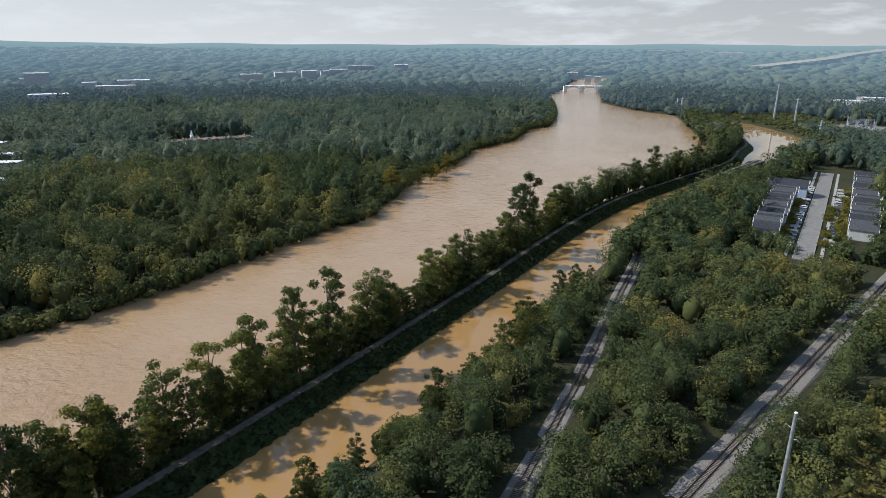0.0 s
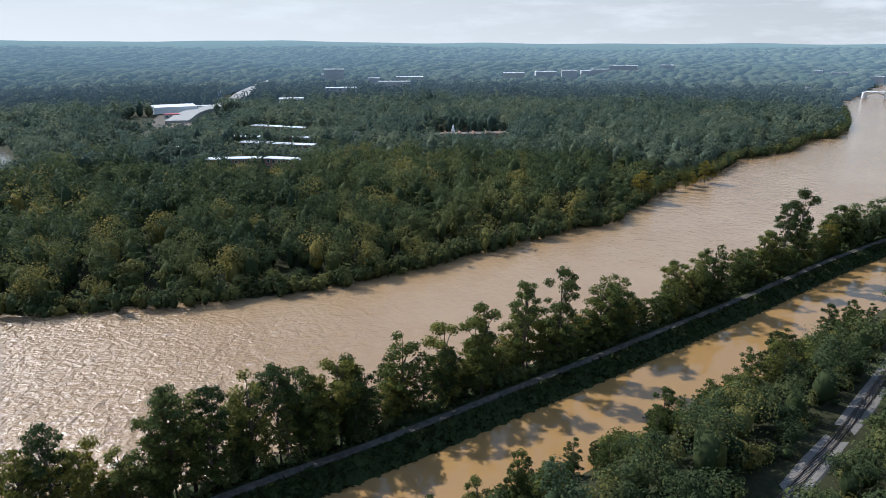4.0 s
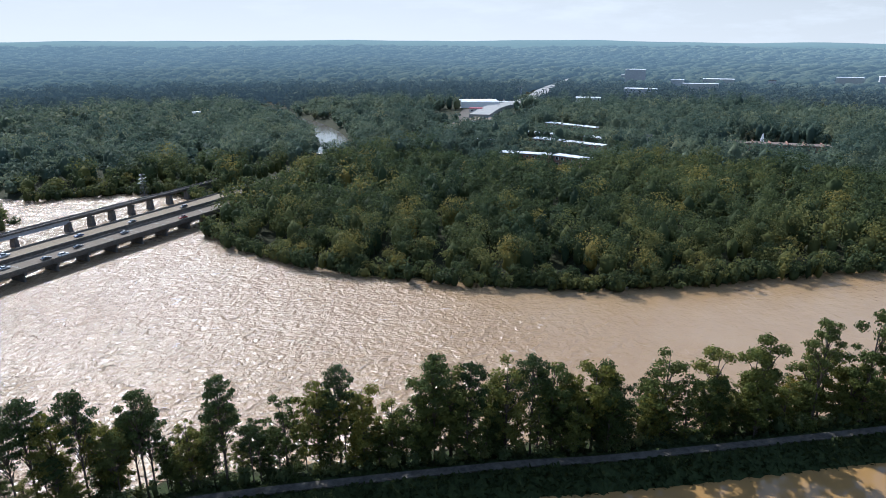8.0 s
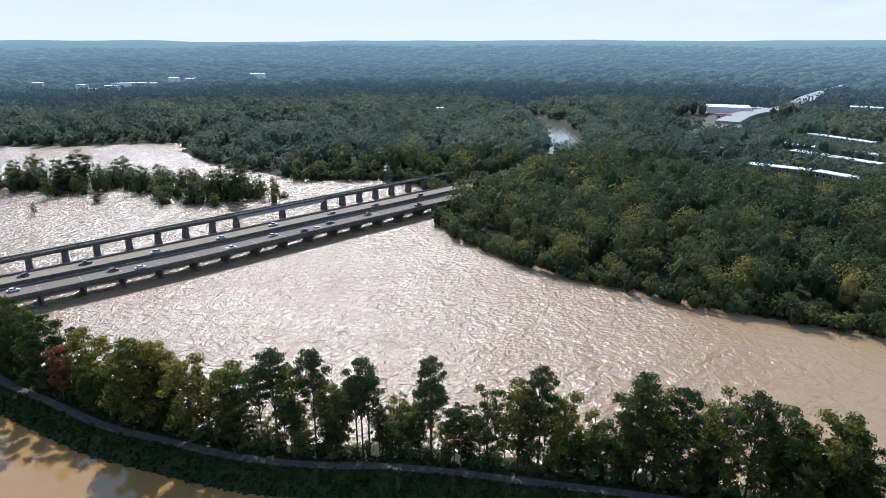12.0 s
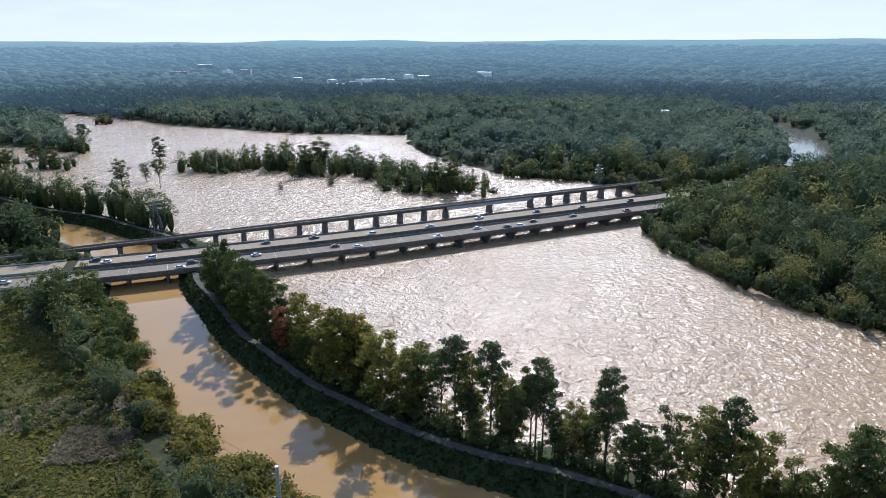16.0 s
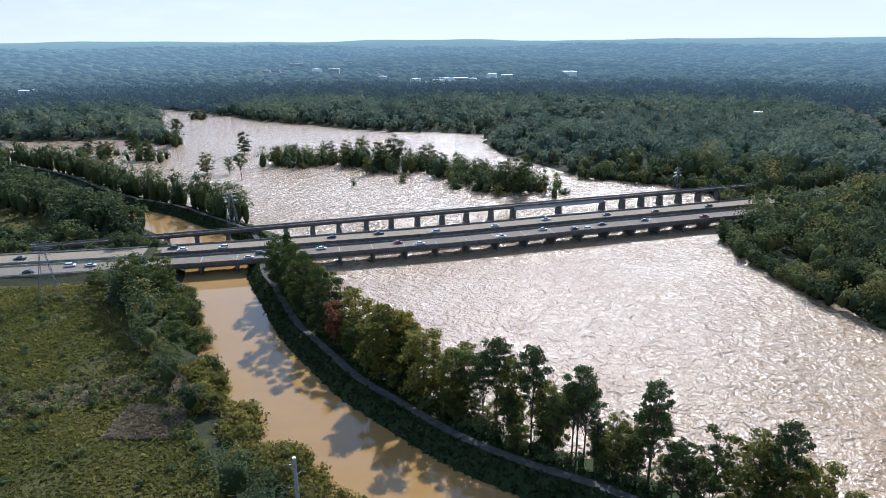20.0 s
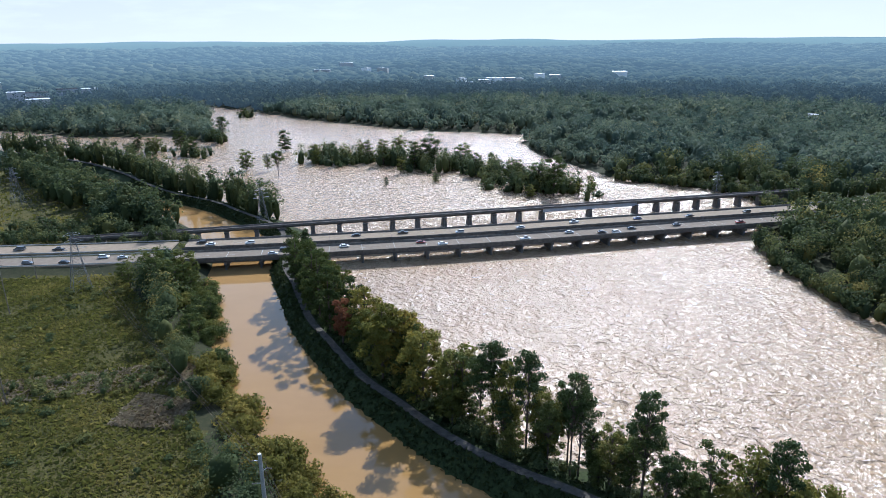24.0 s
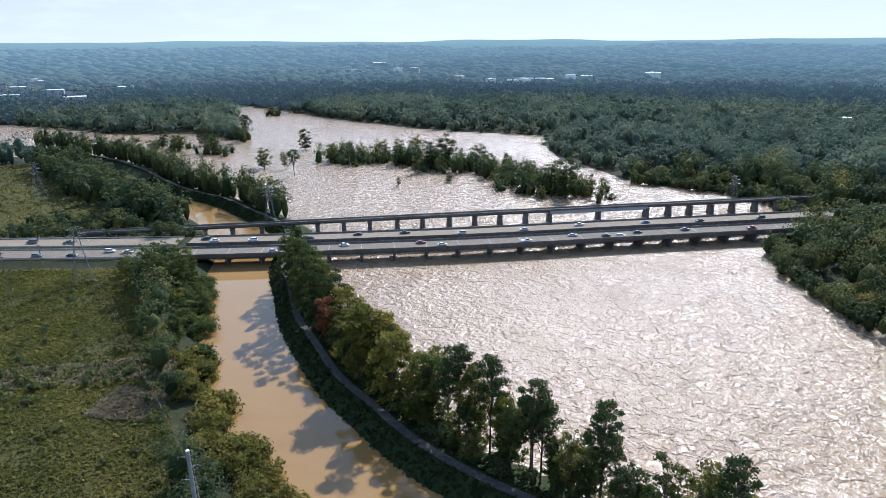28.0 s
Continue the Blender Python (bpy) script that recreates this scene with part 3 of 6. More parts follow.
def railway(name, line, half, z, twin=False):
    root = tagged(empty(name), "railway track of rusty rails on pale ballast", "railway")
    pts = [(x, y, z) for x, y in line]
    Geo().sweep(pts, [(-half - 1.2, -0.6), (half + 1.2, -0.6), (half, 0.25), (-half, 0.25)]).ob("ballast", BALLAST, root)
    for g in (-0.75, 0.75):
        Geo().sweep(pts, [(g - 0.05, 0.3), (g + 0.05, 0.3), (g + 0.04, 0.55), (g - 0.04, 0.55)]).ob("rail", RUST, root)
    tie = Geo().box((0, 0, 0), (0.24, 2.6, 0.2)).mesh("tie", TIE)
    run = np.linalg.norm(np.diff(line, axis=0), axis=1).sum()
    rest = Geo()
    for i in range(int(run / 0.65)):
        (x, y), a = along(line, i * 0.65)
        if 60 < i < 330:
            o = new("tie", tie)
            o.parent, o.location, o.rotation_euler = root, (x, y, z + 0.24), (0, 0, a)
        else:
            rest.box((x, y, z + 0.24), (0.24, 2.6, 0.2), a)
    o = rest.ob("ties", TIE, root)
    o["kind"] = "stuff"
    return root


railway("railway", RAIL_ONE, 2.7, 4.25)
railway("railway", RAIL_TWO, 3.6, 4.45)

# ---------------------------------------------------------------- highway bridge
HW = [(x, y, 6.3) for x, y in HIGHWAY]


def piece_of(line, x0, x1):
    return [p for p in line if x0 <= p[0] <= x1]


def highway_bridge(name, lo, hi, deck_mat, label):
    """One carriageway of the bridge, from lo to hi metres left of the middle line."""
    root = tagged(empty(name), label, "bridge")
    span = piece_of(HW, -118, 224)
    Geo().sweep(span, [(lo, -0.35), (hi, -0.35), (hi, 0), (lo, 0)]).ob("deck", deck_mat, root)
    for o in (lo, hi):
        i = 0.42 if o == lo else -0.42
        Geo().sweep(span, [(o, -0.9), (o + i * 0.6, -0.9), (o + i * 0.6, 0.0), (o + i, 0.05), (o + i * 0.45, 0.9), (o, 0.9)][:: 1 if o == lo else -1]).ob("parapet", STAINED, root, "weathered concrete parapet")
    for o in np.linspace(lo + 1.2, hi - 1.2, 5):
        Geo().sweep(span, [(o - 0.25, -1.9), (o + 0.25, -1.9), (o + 0.25, -0.35), (o - 0.25, -0.35)]).ob("girder", DARK_CONCRETE, root)
    line = np.array(span)
    run = np.linalg.norm(np.diff(line[:, :2], axis=0), axis=1).sum()
    for s in np.arange(8, run - 10, 15.8):
        (x, y, z), a = along(line, s)
        nx, ny = -math.sin(a), math.cos(a)
        mid = (lo + hi) / 2
        pier = empty("pier")
        pier.parent = root
        Geo().box((x + mid * nx, y + mid * ny, z - 2.5), (1.3, hi - lo - 0.8, 1.2), a, 0.1).ob("pier_cap", DARK_CONCRETE, pier)
        if x < -62:
            for o in np.linspace(lo + 1.6, hi - 1.6, 4):
                Geo().box((x + o * nx, y + o * ny, (z - 3.1 - 3) / 2), (0.8, 0.8, z - 3.1 + 3), a, 0.1).ob("column", DARK_CONCRETE, pier)
        else:
            Geo().box((x + mid * nx, y + mid * ny, (z - 3.1 - 3) / 2), (1.1, hi - lo - 3.0, z - 3.1 + 3), a, 0.3).ob("pier_wall", DARK_CONCRETE, pier)
    joint = Geo()
    for s in np.arange(8, run - 5, 15.8):
        (x, y, z), a = along(line, s)
        nx, ny = -math.sin(a), math.cos(a)
        joint.box((x + (lo + hi) / 2 * nx, y + (lo + hi) / 2 * ny, z + 0.006), (0.16, hi - lo - 1.0, 0.012), a)
    joint.ob("expansion_joint", DARK_CONCRETE if deck_mat is DECK_NORTH else SIDING, root)
    lanes = Geo()
    for s in np.arange(2, run - 5, 12.2):
        (x, y, z), a = along(line, s)
        nx, ny = -math.sin(a), math.cos(a)
        o = lo + (hi - lo) * 0.52
        lanes.box((x + o * nx, y + o * ny, z + 0.012), (2.6, 0.1, 0.012), a)
    lanes.ob("lane_marking", SIDING, root)
    return root


highway_bridge("highway_bridge", 3.0, 15.9, DECK_NORTH, "concrete highway bridge with a pale worn deck")
highway_bridge("highway_bridge", -15.6, -3.0, DECK_SOUTH, "concrete highway bridge with a grey deck and joints")
for x0, x1 in ((-900, -117), (223, 700)):
    road = piece_of(HW, x0, x1)
    for lo, hi in ((3.0, 15.9), (-15.6, -3.0)):
        tagged(Geo().sweep(road, [(lo, -0.8), (hi, -0.8), (hi, 0.0), (lo, 0.0)]).ob("road", DECK_SOUTH if lo < 0 else DECK_NORTH), "worn grey highway carriageway on an embankment", "road", kind="structure")
    guard = tagged(empty("guard_rail"), "galvanised guard rail along the highway median", "guard rail")
    for o in (-2.2, 2.2, -16.0, 16.4):
        Geo().sweep(road, [(o - 0.05, 0.25), (o + 0.05, 0.25), (o + 0.05, 0.75), (o - 0.05, 0.75)]).ob("rail", STEEL, guard)

# ---------------------------------------------------------------- railway bridge
RB = [(x, y, 7.5) for x, y in RAIL_BRIDGE]
rail_bridge = tagged(empty("railway_bridge"), "old railway bridge on tapered concrete piers, with steel girder spans", "bridge")


def at_x(line, x):
    i = int(np.clip(np.searchsorted(line[:, 0], x) - 1, 0, len(line) - 2))
    u = (x - line[i, 0]) / (line[i + 1, 0] - line[i, 0])
    d = line[i + 1] - line[i]
    return line[i] + u * d, math.atan2(d[1], d[0])


def rb_span(x0, x1, steel):
    line = [(*at_x(RAIL_BRIDGE, x)[0], 7.5) for x in np.linspace(x0, x1, 3)]
    if steel:
        for o in (-1.6, 1.6):
            Geo().sweep(line, [(o - 0.2, -2.6), (o + 0.2, -2.6), (o + 0.2, -0.4), (o - 0.2, -0.4)]).ob("steel_girder", GIRDER, rail_bridge, "pale grey steel girder")
    else:
        Geo().sweep(line, [(-1.4, -1.5), (1.4, -1.5), (1.9, -0.55), (2.3, -0.45), (-2.3, -0.45), (-1.9, -0.55)]).ob("concrete_span", DARK_CONCRETE, rail_bridge)
    Geo().sweep(line, [(-2.4, -0.45), (2.4, -0.45), (2.4, 0.0), (-2.4, 0.0)]).ob("deck", DARK_CONCRETE, rail_bridge)
    for g in (-2.3, 2.3):
        Geo().sweep(line, [(g - 0.12, 0), (g + 0.12, 0), (g + 0.12, 0.55), (g - 0.12, 0.55)]).ob("kerb", DARK_CONCRETE, rail_bridge)
    for g in (-0.75, 0.75):
        Geo().sweep(line, [(g - 0.05, 0.02), (g + 0.05, 0.02), (g + 0.04, 0.22), (g - 0.04, 0.22)]).ob("rail", RUST, rail_bridge)


PIERS_X = [-165, -150, -135, -120, -106, -91, -77, -62, -48, -34, -19, -5, 10, 24.5, 39, 54, 68, 97.5, 127, 141, 154.5, 168, 182, 197, 212, 227]
for x0, x1 in zip([-180] + PIERS_X, PIERS_X + [242]):
    rb_span(x0, x1, 68 <= x0 < 126)
for x in PIERS_X:
    (px, py), a = at_x(RAIL_BRIDGE, x)
    g = Geo()
    rows = []
    for z, hx, hy in ((-3, 1.5, 3.0), (4.4, 1.0, 2.35), (4.5, 1.3, 2.7), (5.1, 1.3, 2.7)):
        ring = [(-hx, -hy + 0.5), (-hx + 0.5, -hy), (hx - 0.5, -hy), (hx, -hy + 0.5), (hx, hy - 0.5), (hx - 0.5, hy), (-hx + 0.5, hy), (-hx, hy - 0.5)]
        rows.append([(px + u * math.cos(a) - v * math.sin(a), py + u * math.sin(a) + v * math.cos(a), z + (0.5 if 68 > x or x > 126 else 0) * (z > 4)) for u, v in ring])
    base = g.quad_strip(rows, True)
    g.f.append(tuple(base + 24 + i for i in range(8)))
    g.ob("pier", DARK_CONCRETE, rail_bridge, "tapered stained concrete pier")


# ---------------------------------------------------------------- trees
def crown_heads(rng, h, width, low, heads, lobes):
    """Rounded boughs over two to four uneven heads of one crown."""
    out = []
    start = rng.random() * 6.28
    for i in range(heads):
        a = start + i * 6.28 / max(1, heads - 1)
        off = 0 if i == 0 else width * rng.uniform(0.36, 0.56)
        top = h * (1.0 if i == 0 else rng.uniform(0.68, 0.93))
        foot = h * (low + rng.uniform(0, 0.14))
        half = width * (0.7 if i == 0 else rng.uniform(0.46, 0.62))
        for k in range(lobes):
            u = (k + rng.random()) / lobes
            swell = max(0.08, 1 - ((u - 0.6) / (0.64 if u < 0.6 else 0.42)) ** 2) ** 0.5
            b = k * 2.4 + rng.uniform(-0.6, 0.6)
            d = half * swell * rng.uniform(0.4, 0.95)
            r = half * rng.uniform(0.3, 0.48) * (0.7 + 0.3 * swell)
            out.append((off * math.cos(a) + d * math.cos(b), off * math.sin(a) + d * math.sin(b), foot + (top - foot) * u - r * 0.55, r, r, r * rng.uniform(0.55, 0.8)))
    return out


def lobes_broad(rng, h, width, low):
    return crown_heads(rng, h, width, low, rng.choice([3, 4]), 12)


def lobes_pine(rng, h, width, low):
    """A bare bole, then tiers of flat tufts that spread to a rounded, broken top."""
    out = []
    for i in range(34):
        u = (i + rng.random()) / 34
        z = h * (low + (0.97 - low) * u)
        reach = width * (0.35 + 0.65 * math.sin(math.pi * min(1, 0.12 + 0.8 * u)))
        a = i * 2.4 + rng.uniform(-0.6, 0.6)
        d = reach * rng.uniform(0.15, 1.0) ** 0.6 * (0.45 if u > 0.94 else 1)
        r = width * rng.uniform(0.2, 0.36) * (0.6 if u < 0.25 else 1)
        out.append((d * math.cos(a), d * math.sin(a), z, r, r, r * rng.uniform(0.4, 0.6)))
    return out


def lobes_thin(rng, h, width, low):
    """Sparse foliage on a few tall heads."""
    out = crown_heads(rng, h, width, low, 4, 13)
    return [q for q in out if rng.random() < 0.8]


def lobes_cone(rng, h, width, low):
    """A dense narrow cone of short boughs."""
    out = []
    for i in range(34):
        u = (i + rng.random()) / 34
        a, d = i * 2.4, width * (1 - u) ** 0.8 * rng.uniform(0.4, 0.8)
        r = width * (0.2 + 0.25 * (1 - u))
        out.append((d * math.cos(a), d * math.sin(a), h * (low + (0.97 - low) * u), r, r, r * 0.9))
    return out


def lobes_bush(rng, h, width, low):
    out = []
    for i in range(11):
        a, d = rng.random() * 6.28, width * (0.25 + 0.6 * rng.random())
        r = width * (0.35 + 0.2 * rng.random())
        z = h * (0.18 + 0.6 * rng.random() * (1 - 0.5 * d / width))
        out.append((d * math.cos(a), d * math.sin(a), z, r, r, min(r * 0.8, h * 0.3)))
    return out


def leaf_quads(lobes, count, size, rs):
    """Leaf clumps: small tilted quads near the skins of the lobes."""
    lob = np.array(lobes)
    area = lob[:, 3] * lob[:, 5]
    pick = rs.choice(len(lob), count, p=area / area.sum())
    d = rs.normal(size=(count, 3))
    d[:, 2] = d[:, 2] * 0.9 + 0.25
    d /= np.linalg.norm(d, axis=1)[:, None]
    c = lob[pick, :3] + d * lob[pick, 3:] * (0.4 + 0.9 * rs.random((count, 1)) ** 0.85)
    n = d + rs.normal(scale=0.42, size=(count, 3))
    n /= np.linalg.norm(n, axis=1)[:, None]
    u = np.cross(n, rs.normal(size=(count, 3)))
    u /= np.linalg.norm(u, axis=1)[:, None]
    w = np.cross(n, u)
    s = size * (0.55 + 0.8 * rs.random((count, 1)))
    t = s * (0.5 + 0.4 * rs.random((count, 1)))
    bend = n * s * 0.25
    return np.stack([c - u * s - bend, c - w * t, c + u * s - bend, c + w * t], 1)


def quads_mesh(name, q, mat, tint=None):
    me = bpy.data.meshes.new(name)
    k = len(q)
    me.vertices.add(4 * k)
    me.vertices.foreach_set("co", q.reshape(-1).astype(np.float32))
    me.loops.add(4 * k)
    me.loops.foreach_set("vertex_index", np.arange(4 * k, dtype=np.int32))
    me.polygons.add(k)
    me.polygons.foreach_set("loop_start", np.arange(0, 4 * k, 4, dtype=np.int32))
    if tint is not None:
        at = me.attributes.new("tint", "FLOAT", "FACE")
        at.data.foreach_set("value", tint.astype(np.float32))
    me.materials.append(mat)
    me.update(calc_edges=True)
    return me


def trunk_geo(rng, lobes, h, thick, bare):
    g = Geo()
    lean = [rng.uniform(-0.02, 0.02) * h for _ in range(2)]
    pts = [(lean[0] * u * u, lean[1] * u * u, h * u * 0.93) for u in (0, 0.04, 0.2, 0.45, 0.7, 1)]
    g.tube([(pts[0][0], pts[0][1], -1.2)] + pts, [thick * k for k in (1.5, 1.3, 1.0, 0.85, 0.66, 0.42, 0.12)], 7)
    for lx, ly, lz, r, _, _ in lobes[:: 1 if bare else 2]:
        z0 = max(h * 0.12, lz - 0.16 * h - rng.random() * 0.05 * h)
        u = z0 / (h * 0.93)
        s = (lean[0] * u * u, lean[1] * u * u, z0)
        m = tuple(a + (b - a) * 0.55 + c for a, b, c in zip(s, (lx, ly, lz), (0, 0, 0.02 * h)))
        g.tube([s, m, (lx, ly, lz)], [thick * 0.36, thick * 0.24, thick * 0.08], 5)
    return g


SPECIES = {
    # height, crown half-width, lowest foliage, trunk radius, leaf clumps, clump size, leaves, shape
    "broadleaf": (26, 7.2, 0.1, 0.42, 5000, 0.34, LEAF_BROAD, lobes_broad),
    "pine": (30, 5.2, 0.52, 0.34, 3600, 0.3, LEAF_PINE, lobes_pine),
    "slender": (25, 4.6, 0.2, 0.24, 3000, 0.3, LEAF_BROAD, lobes_thin),
    "yellowing": (22, 5.8, 0.16, 0.3, 3600, 0.33, LEAF_YELLOW, lobes_broad),
    "reddish": (17, 4.6, 0.2, 0.25, 2600, 0.33, LEAF_RED, lobes_broad),
    "thicket": (9, 4.8, 0.0, 0.16, 1700, 0.36, LEAF_BROAD, lobes_bush),
    "scrub": (4.5, 3.0, 0.0, 0.1, 700, 0.3, LEAF_SCRUB, lobes_bush),
    "cedar": (16, 3.2, 0.05, 0.25, 2400, 0.33, LEAF_PINE, lobes_cone),
}
TREE_LABEL = {
    "broadleaf": "tall broadleaf tree with a full dark green crown", "pine": "tall pine with a bare trunk and tufted crown", "slender": "slender tree with thin green foliage",
    "yellowing": "broadleaf tree with yellowing autumn leaves", "reddish": "small tree with reddish autumn leaves", "thicket": "dense rounded green bank thicket",
    "scrub": "low yellow-green scrub bush", "cedar": "dense dark green cedar tree",
}
PROTO, TREES = {}, {}


def make_tree(kind, version):
    h, width, low, thick, count, size, leaves, shape = SPECIES[kind]
    rng = random.Random(f"{kind}{version}")
    rs = np.random.RandomState(version * 17 + len(kind))
    lobes = shape(rng, h, width, low)
    root = empty("bush" if kind in ("scrub", "thicket") else "tree")
    trunk_geo(rng, lobes, h, thick, kind in ("pine", "slender")).ob("trunk", BARK, root)
    crown = new("crown", quads_mesh("crown", leaf_quads(lobes, count, size, rs), leaves))
    crown.parent = root
    return root


def plant(kind, x, y, h, group, rng, z=None, wide=1.0):
    """One tree of a kind, h metres high, at a place."""
    version = rng.randrange(4)
    key = (kind, version)
    z = float(ground_z(x, y)) if z is None else z
    s = h / SPECIES[kind][0]
    m = Matrix.LocRotScale((x, y, z - 0.1), Euler((0, 0, rng.random() * 6.28)), (s * wide, s * wide, s))
    if key in PROTO:
        o = copy_thing(PROTO[key], m)
    else:
        o = PROTO[key] = make_tree(kind, version)
        o.matrix_basis = m
    tagged(o, TREE_LABEL[kind], "bush" if kind in ("scrub", "thicket") else "tree", group)
    return o


tree_rng = random.Random(5)
# levee row between path and river: x, y, height fitted to the camera's view
ROW_A = [(96, 88, 31, "p"), (103, 82, 28, "p"), (114, 71, 29, "p"), (120, 65, 20, "s"), (127, 58, 28, "b"), (136, 49, 26, "b"), (144, 42, 25, "s"), (150, 36, 24, "s"),
         (160, 28, 30, "b"), (171, 17, 32, "p"), (182, 7, 30, "b"), (192, -1, 23, "b"), (204, -12, 29, "b"), (225, -30, 30, "b"), (246, -49, 27, "b"), (261, -62, 26, "b")]
ROW_B = [(287, -84, 36, "p"), (296, -92, 34, "b"), (305, -101, 26, "b"), (337, -127, 19, "b"), (354, -143, 24, "b"), (361, -150, 27, "b"), (390, -180, 28, "b"), (405, -200, 24, "b"),
         (420, -220, 27, "b"), (447, -253, 25, "b"), (470, -283, 30, "b"), (502, -322, 28, "b"), (375, -165, 20, "b"), (434, -236, 22, "b"), (274, -73, 22, "b"), (236, -40, 22, "b")]
ROW_C = [(26, 146, 30, "p"), (34, 139, 30, "p"), (44, 132, 30, "p"), (52, 126, 26, "s"), (58, 121, 30, "p"), (64, 116, 29, "s"), (69, 112, 28, "s"), (79, 104, 30, "p"),
         (83, 100, 25, "y"), (88, 95, 26, "b"), (18, 154, 28, "s"), (5, 163, 24, "b"), (-6, 174, 26, "y"), (0, 168, 25, "b"), (-14, 185, 24, "b"), (-22, 197, 18, "r")]
ROW_D = [(-28, 206, 22, "b"), (-34, 218, 24, "b"), (-38, 227, 25, "b"), (-43, 236, 26, "b"), (-44, 245, 28, "c"), (-50, 250, 23, "b"), (30, 143, 22, "y"), (39, 137, 20, "y"),
         (49, 131, 21, "s"), (75, 107, 22, "y"), (93, 91, 20, "b"), (108, 78, 17, "c"), (131, 55, 20, "b"), (155, 32, 20, "b"), (177, 12, 22, "b"), (214, -21, 22, "b"), (100, 86, 27, "b"), (110, 76, 28, "b"), (119, 68, 26, "b"), (129, 59, 27, "b"), (141, 47, 27, "b"), (166, 23, 27, "b"), (198, -6, 26, "b")]
KIND = {"p": "pine", "b": "broadleaf", "s": "slender", "y": "yellowing", "r": "reddish", "c": "cedar"}
for row in (ROW_A, ROW_B, ROW_C, ROW_D):
    for x, y, h, k in row:
        plant(KIND[k], x, y, h, "trees along the levee", tree_rng, wide=0.9 if k in "bp" and h > 27 else 1.0)
        if k in "bs" and y < 262 and not 12 < x < 115 and tree_rng.random() < 0.62:
            plant(tree_rng.choice(["broadleaf", "slender", "broadleaf"]), x + tree_rng.uniform(2, 6), y + tree_rng.uniform(2, 7), h * tree_rng.uniform(0.6, 0.85), "trees along the levee", tree_rng, wide=1.1)
# smaller growth among the levee row
run_levee = np.linalg.norm(np.diff(LEVEE, axis=0), axis=1).sum()
s = 0.0
while s < run_levee:
    (x, y), a = along(LEVEE, s)
    if x < 335 and y < 262:
        o = -tree_rng.uniform(4.5, 15.5)
        kind = tree_rng.choice(["slender", "pine", "thicket", "slender", "yellowing", "pine", "slender", "broadleaf"] if 12 < x < 115 else ["broadleaf", "broadleaf", "thicket", "thicket", "broadleaf", "yellowing", "broadleaf", "slender"])
        h = tree_rng.uniform(4, 8) if kind == "thicket" else tree_rng.uniform(14, 24)
        plant(kind, x - o * math.sin(a), y + o * math.cos(a), h, "trees along the levee", tree_rng, wide=1.15)
    s += tree_rng.uniform(2.4, 3.8)

# canal bank growth on the side of the fields and railway
s = 0.0
while s < run_levee:
    (x, y), a = along(LEVEE, s)
    if x < 260 and y < 272:
        for _ in range(3):
            o = 33 + tree_rng.uniform(0, 1) ** 1.5 * 12
            bx, by = x - o * math.sin(a), y + o * math.cos(a)
            if by > 262 or abs(float(side_distance(bx, by, RAIL_ONE))) < 7:
                continue
            if bx > 45:
                kind, h = tree_rng.choice(["broadleaf", "thicket", "slender"]), tree_rng.uniform(11, 16)
            elif by > 185:
                kind, h = tree_rng.choice(["broadleaf", "thicket", "thicket"]), tree_rng.uniform(10, 15)
            else:
                kind, h = "scrub", tree_rng.uniform(3.2, 6.4)
            if kind == "thicket":
                h = min(h, 9)
            plant(kind, bx, by, h, "growth on the canal bank", tree_rng)
    s += tree_rng.uniform(5.5, 8.5) if x > 45 or y > 205 else tree_rng.uniform(3.4, 5.2)
for x, y, h in ((-96, 246, 20), (-101, 252, 23), (-108, 248, 25), (-114, 255, 24), (-121, 250, 22), (-104, 240, 21), (-94, 234, 17), (-112, 243, 20), (-90, 224, 15), (-99, 230, 17), (-127, 256, 17)):
    plant("broadleaf", x, y, h, "growth on the canal bank", tree_rng, wide=1.1)

# trees standing in the flood beyond the bridges
FLOOD = [(-157, 524, 15), (-138, 520, 15), (-122, 493, 17), (-149, 620, 15), (-105, 552, 14), (-81, 561, 20), (-95, 575, 18), (-60, 556, 21), (-45, 545, 22), (-34, 460, 9), (-27, 506, 19),
         (2, 477, 11), (38, 445, 8), (24, 540, 17), (68, 426, 15), (84, 430, 18), (101, 428, 14), (47, 483, 18), (64, 474, 19), (-17, 525, 21), (-5, 535, 20), (12, 520, 17), (33, 500, 17), (76, 450, 16), (58, 462, 15), (-70, 590, 17), (-35, 585, 18)]
FLOOD_WEST = [(-348, 661, 10), (-330, 662, 6), (-296, 625, 12), (-269, 606, 14), (-282, 618, 11), (-238, 600, 17), (-215, 586, 14), (-228, 595, 12), (-228, 673, 21), (-243, 690, 19), (-281, 913, 12), (-269, 913, 12), (-260, 640, 15)]
for row in (FLOOD, FLOOD_WEST):
    for x, y, h in row:
        plant("pine" if (x, y) in ((-122, 493), (-228, 673)) else tree_rng.choice(["broadleaf", "broadleaf", "slender"]), x, y, h * tree_rng.uniform(1.15, 1.45), "trees standing in the flood", tree_rng, z=-1.0, wide=1.4)
for x, y, h in ((467, -55, 15), (489, -72, 17), (500, -82, 16), (452, -47, 15), (430, -32, 19), (478, -66, 12)):
    plant("yellowing", x, y, h, "trees standing in the flood", tree_rng, z=-0.8, wide=1.3)

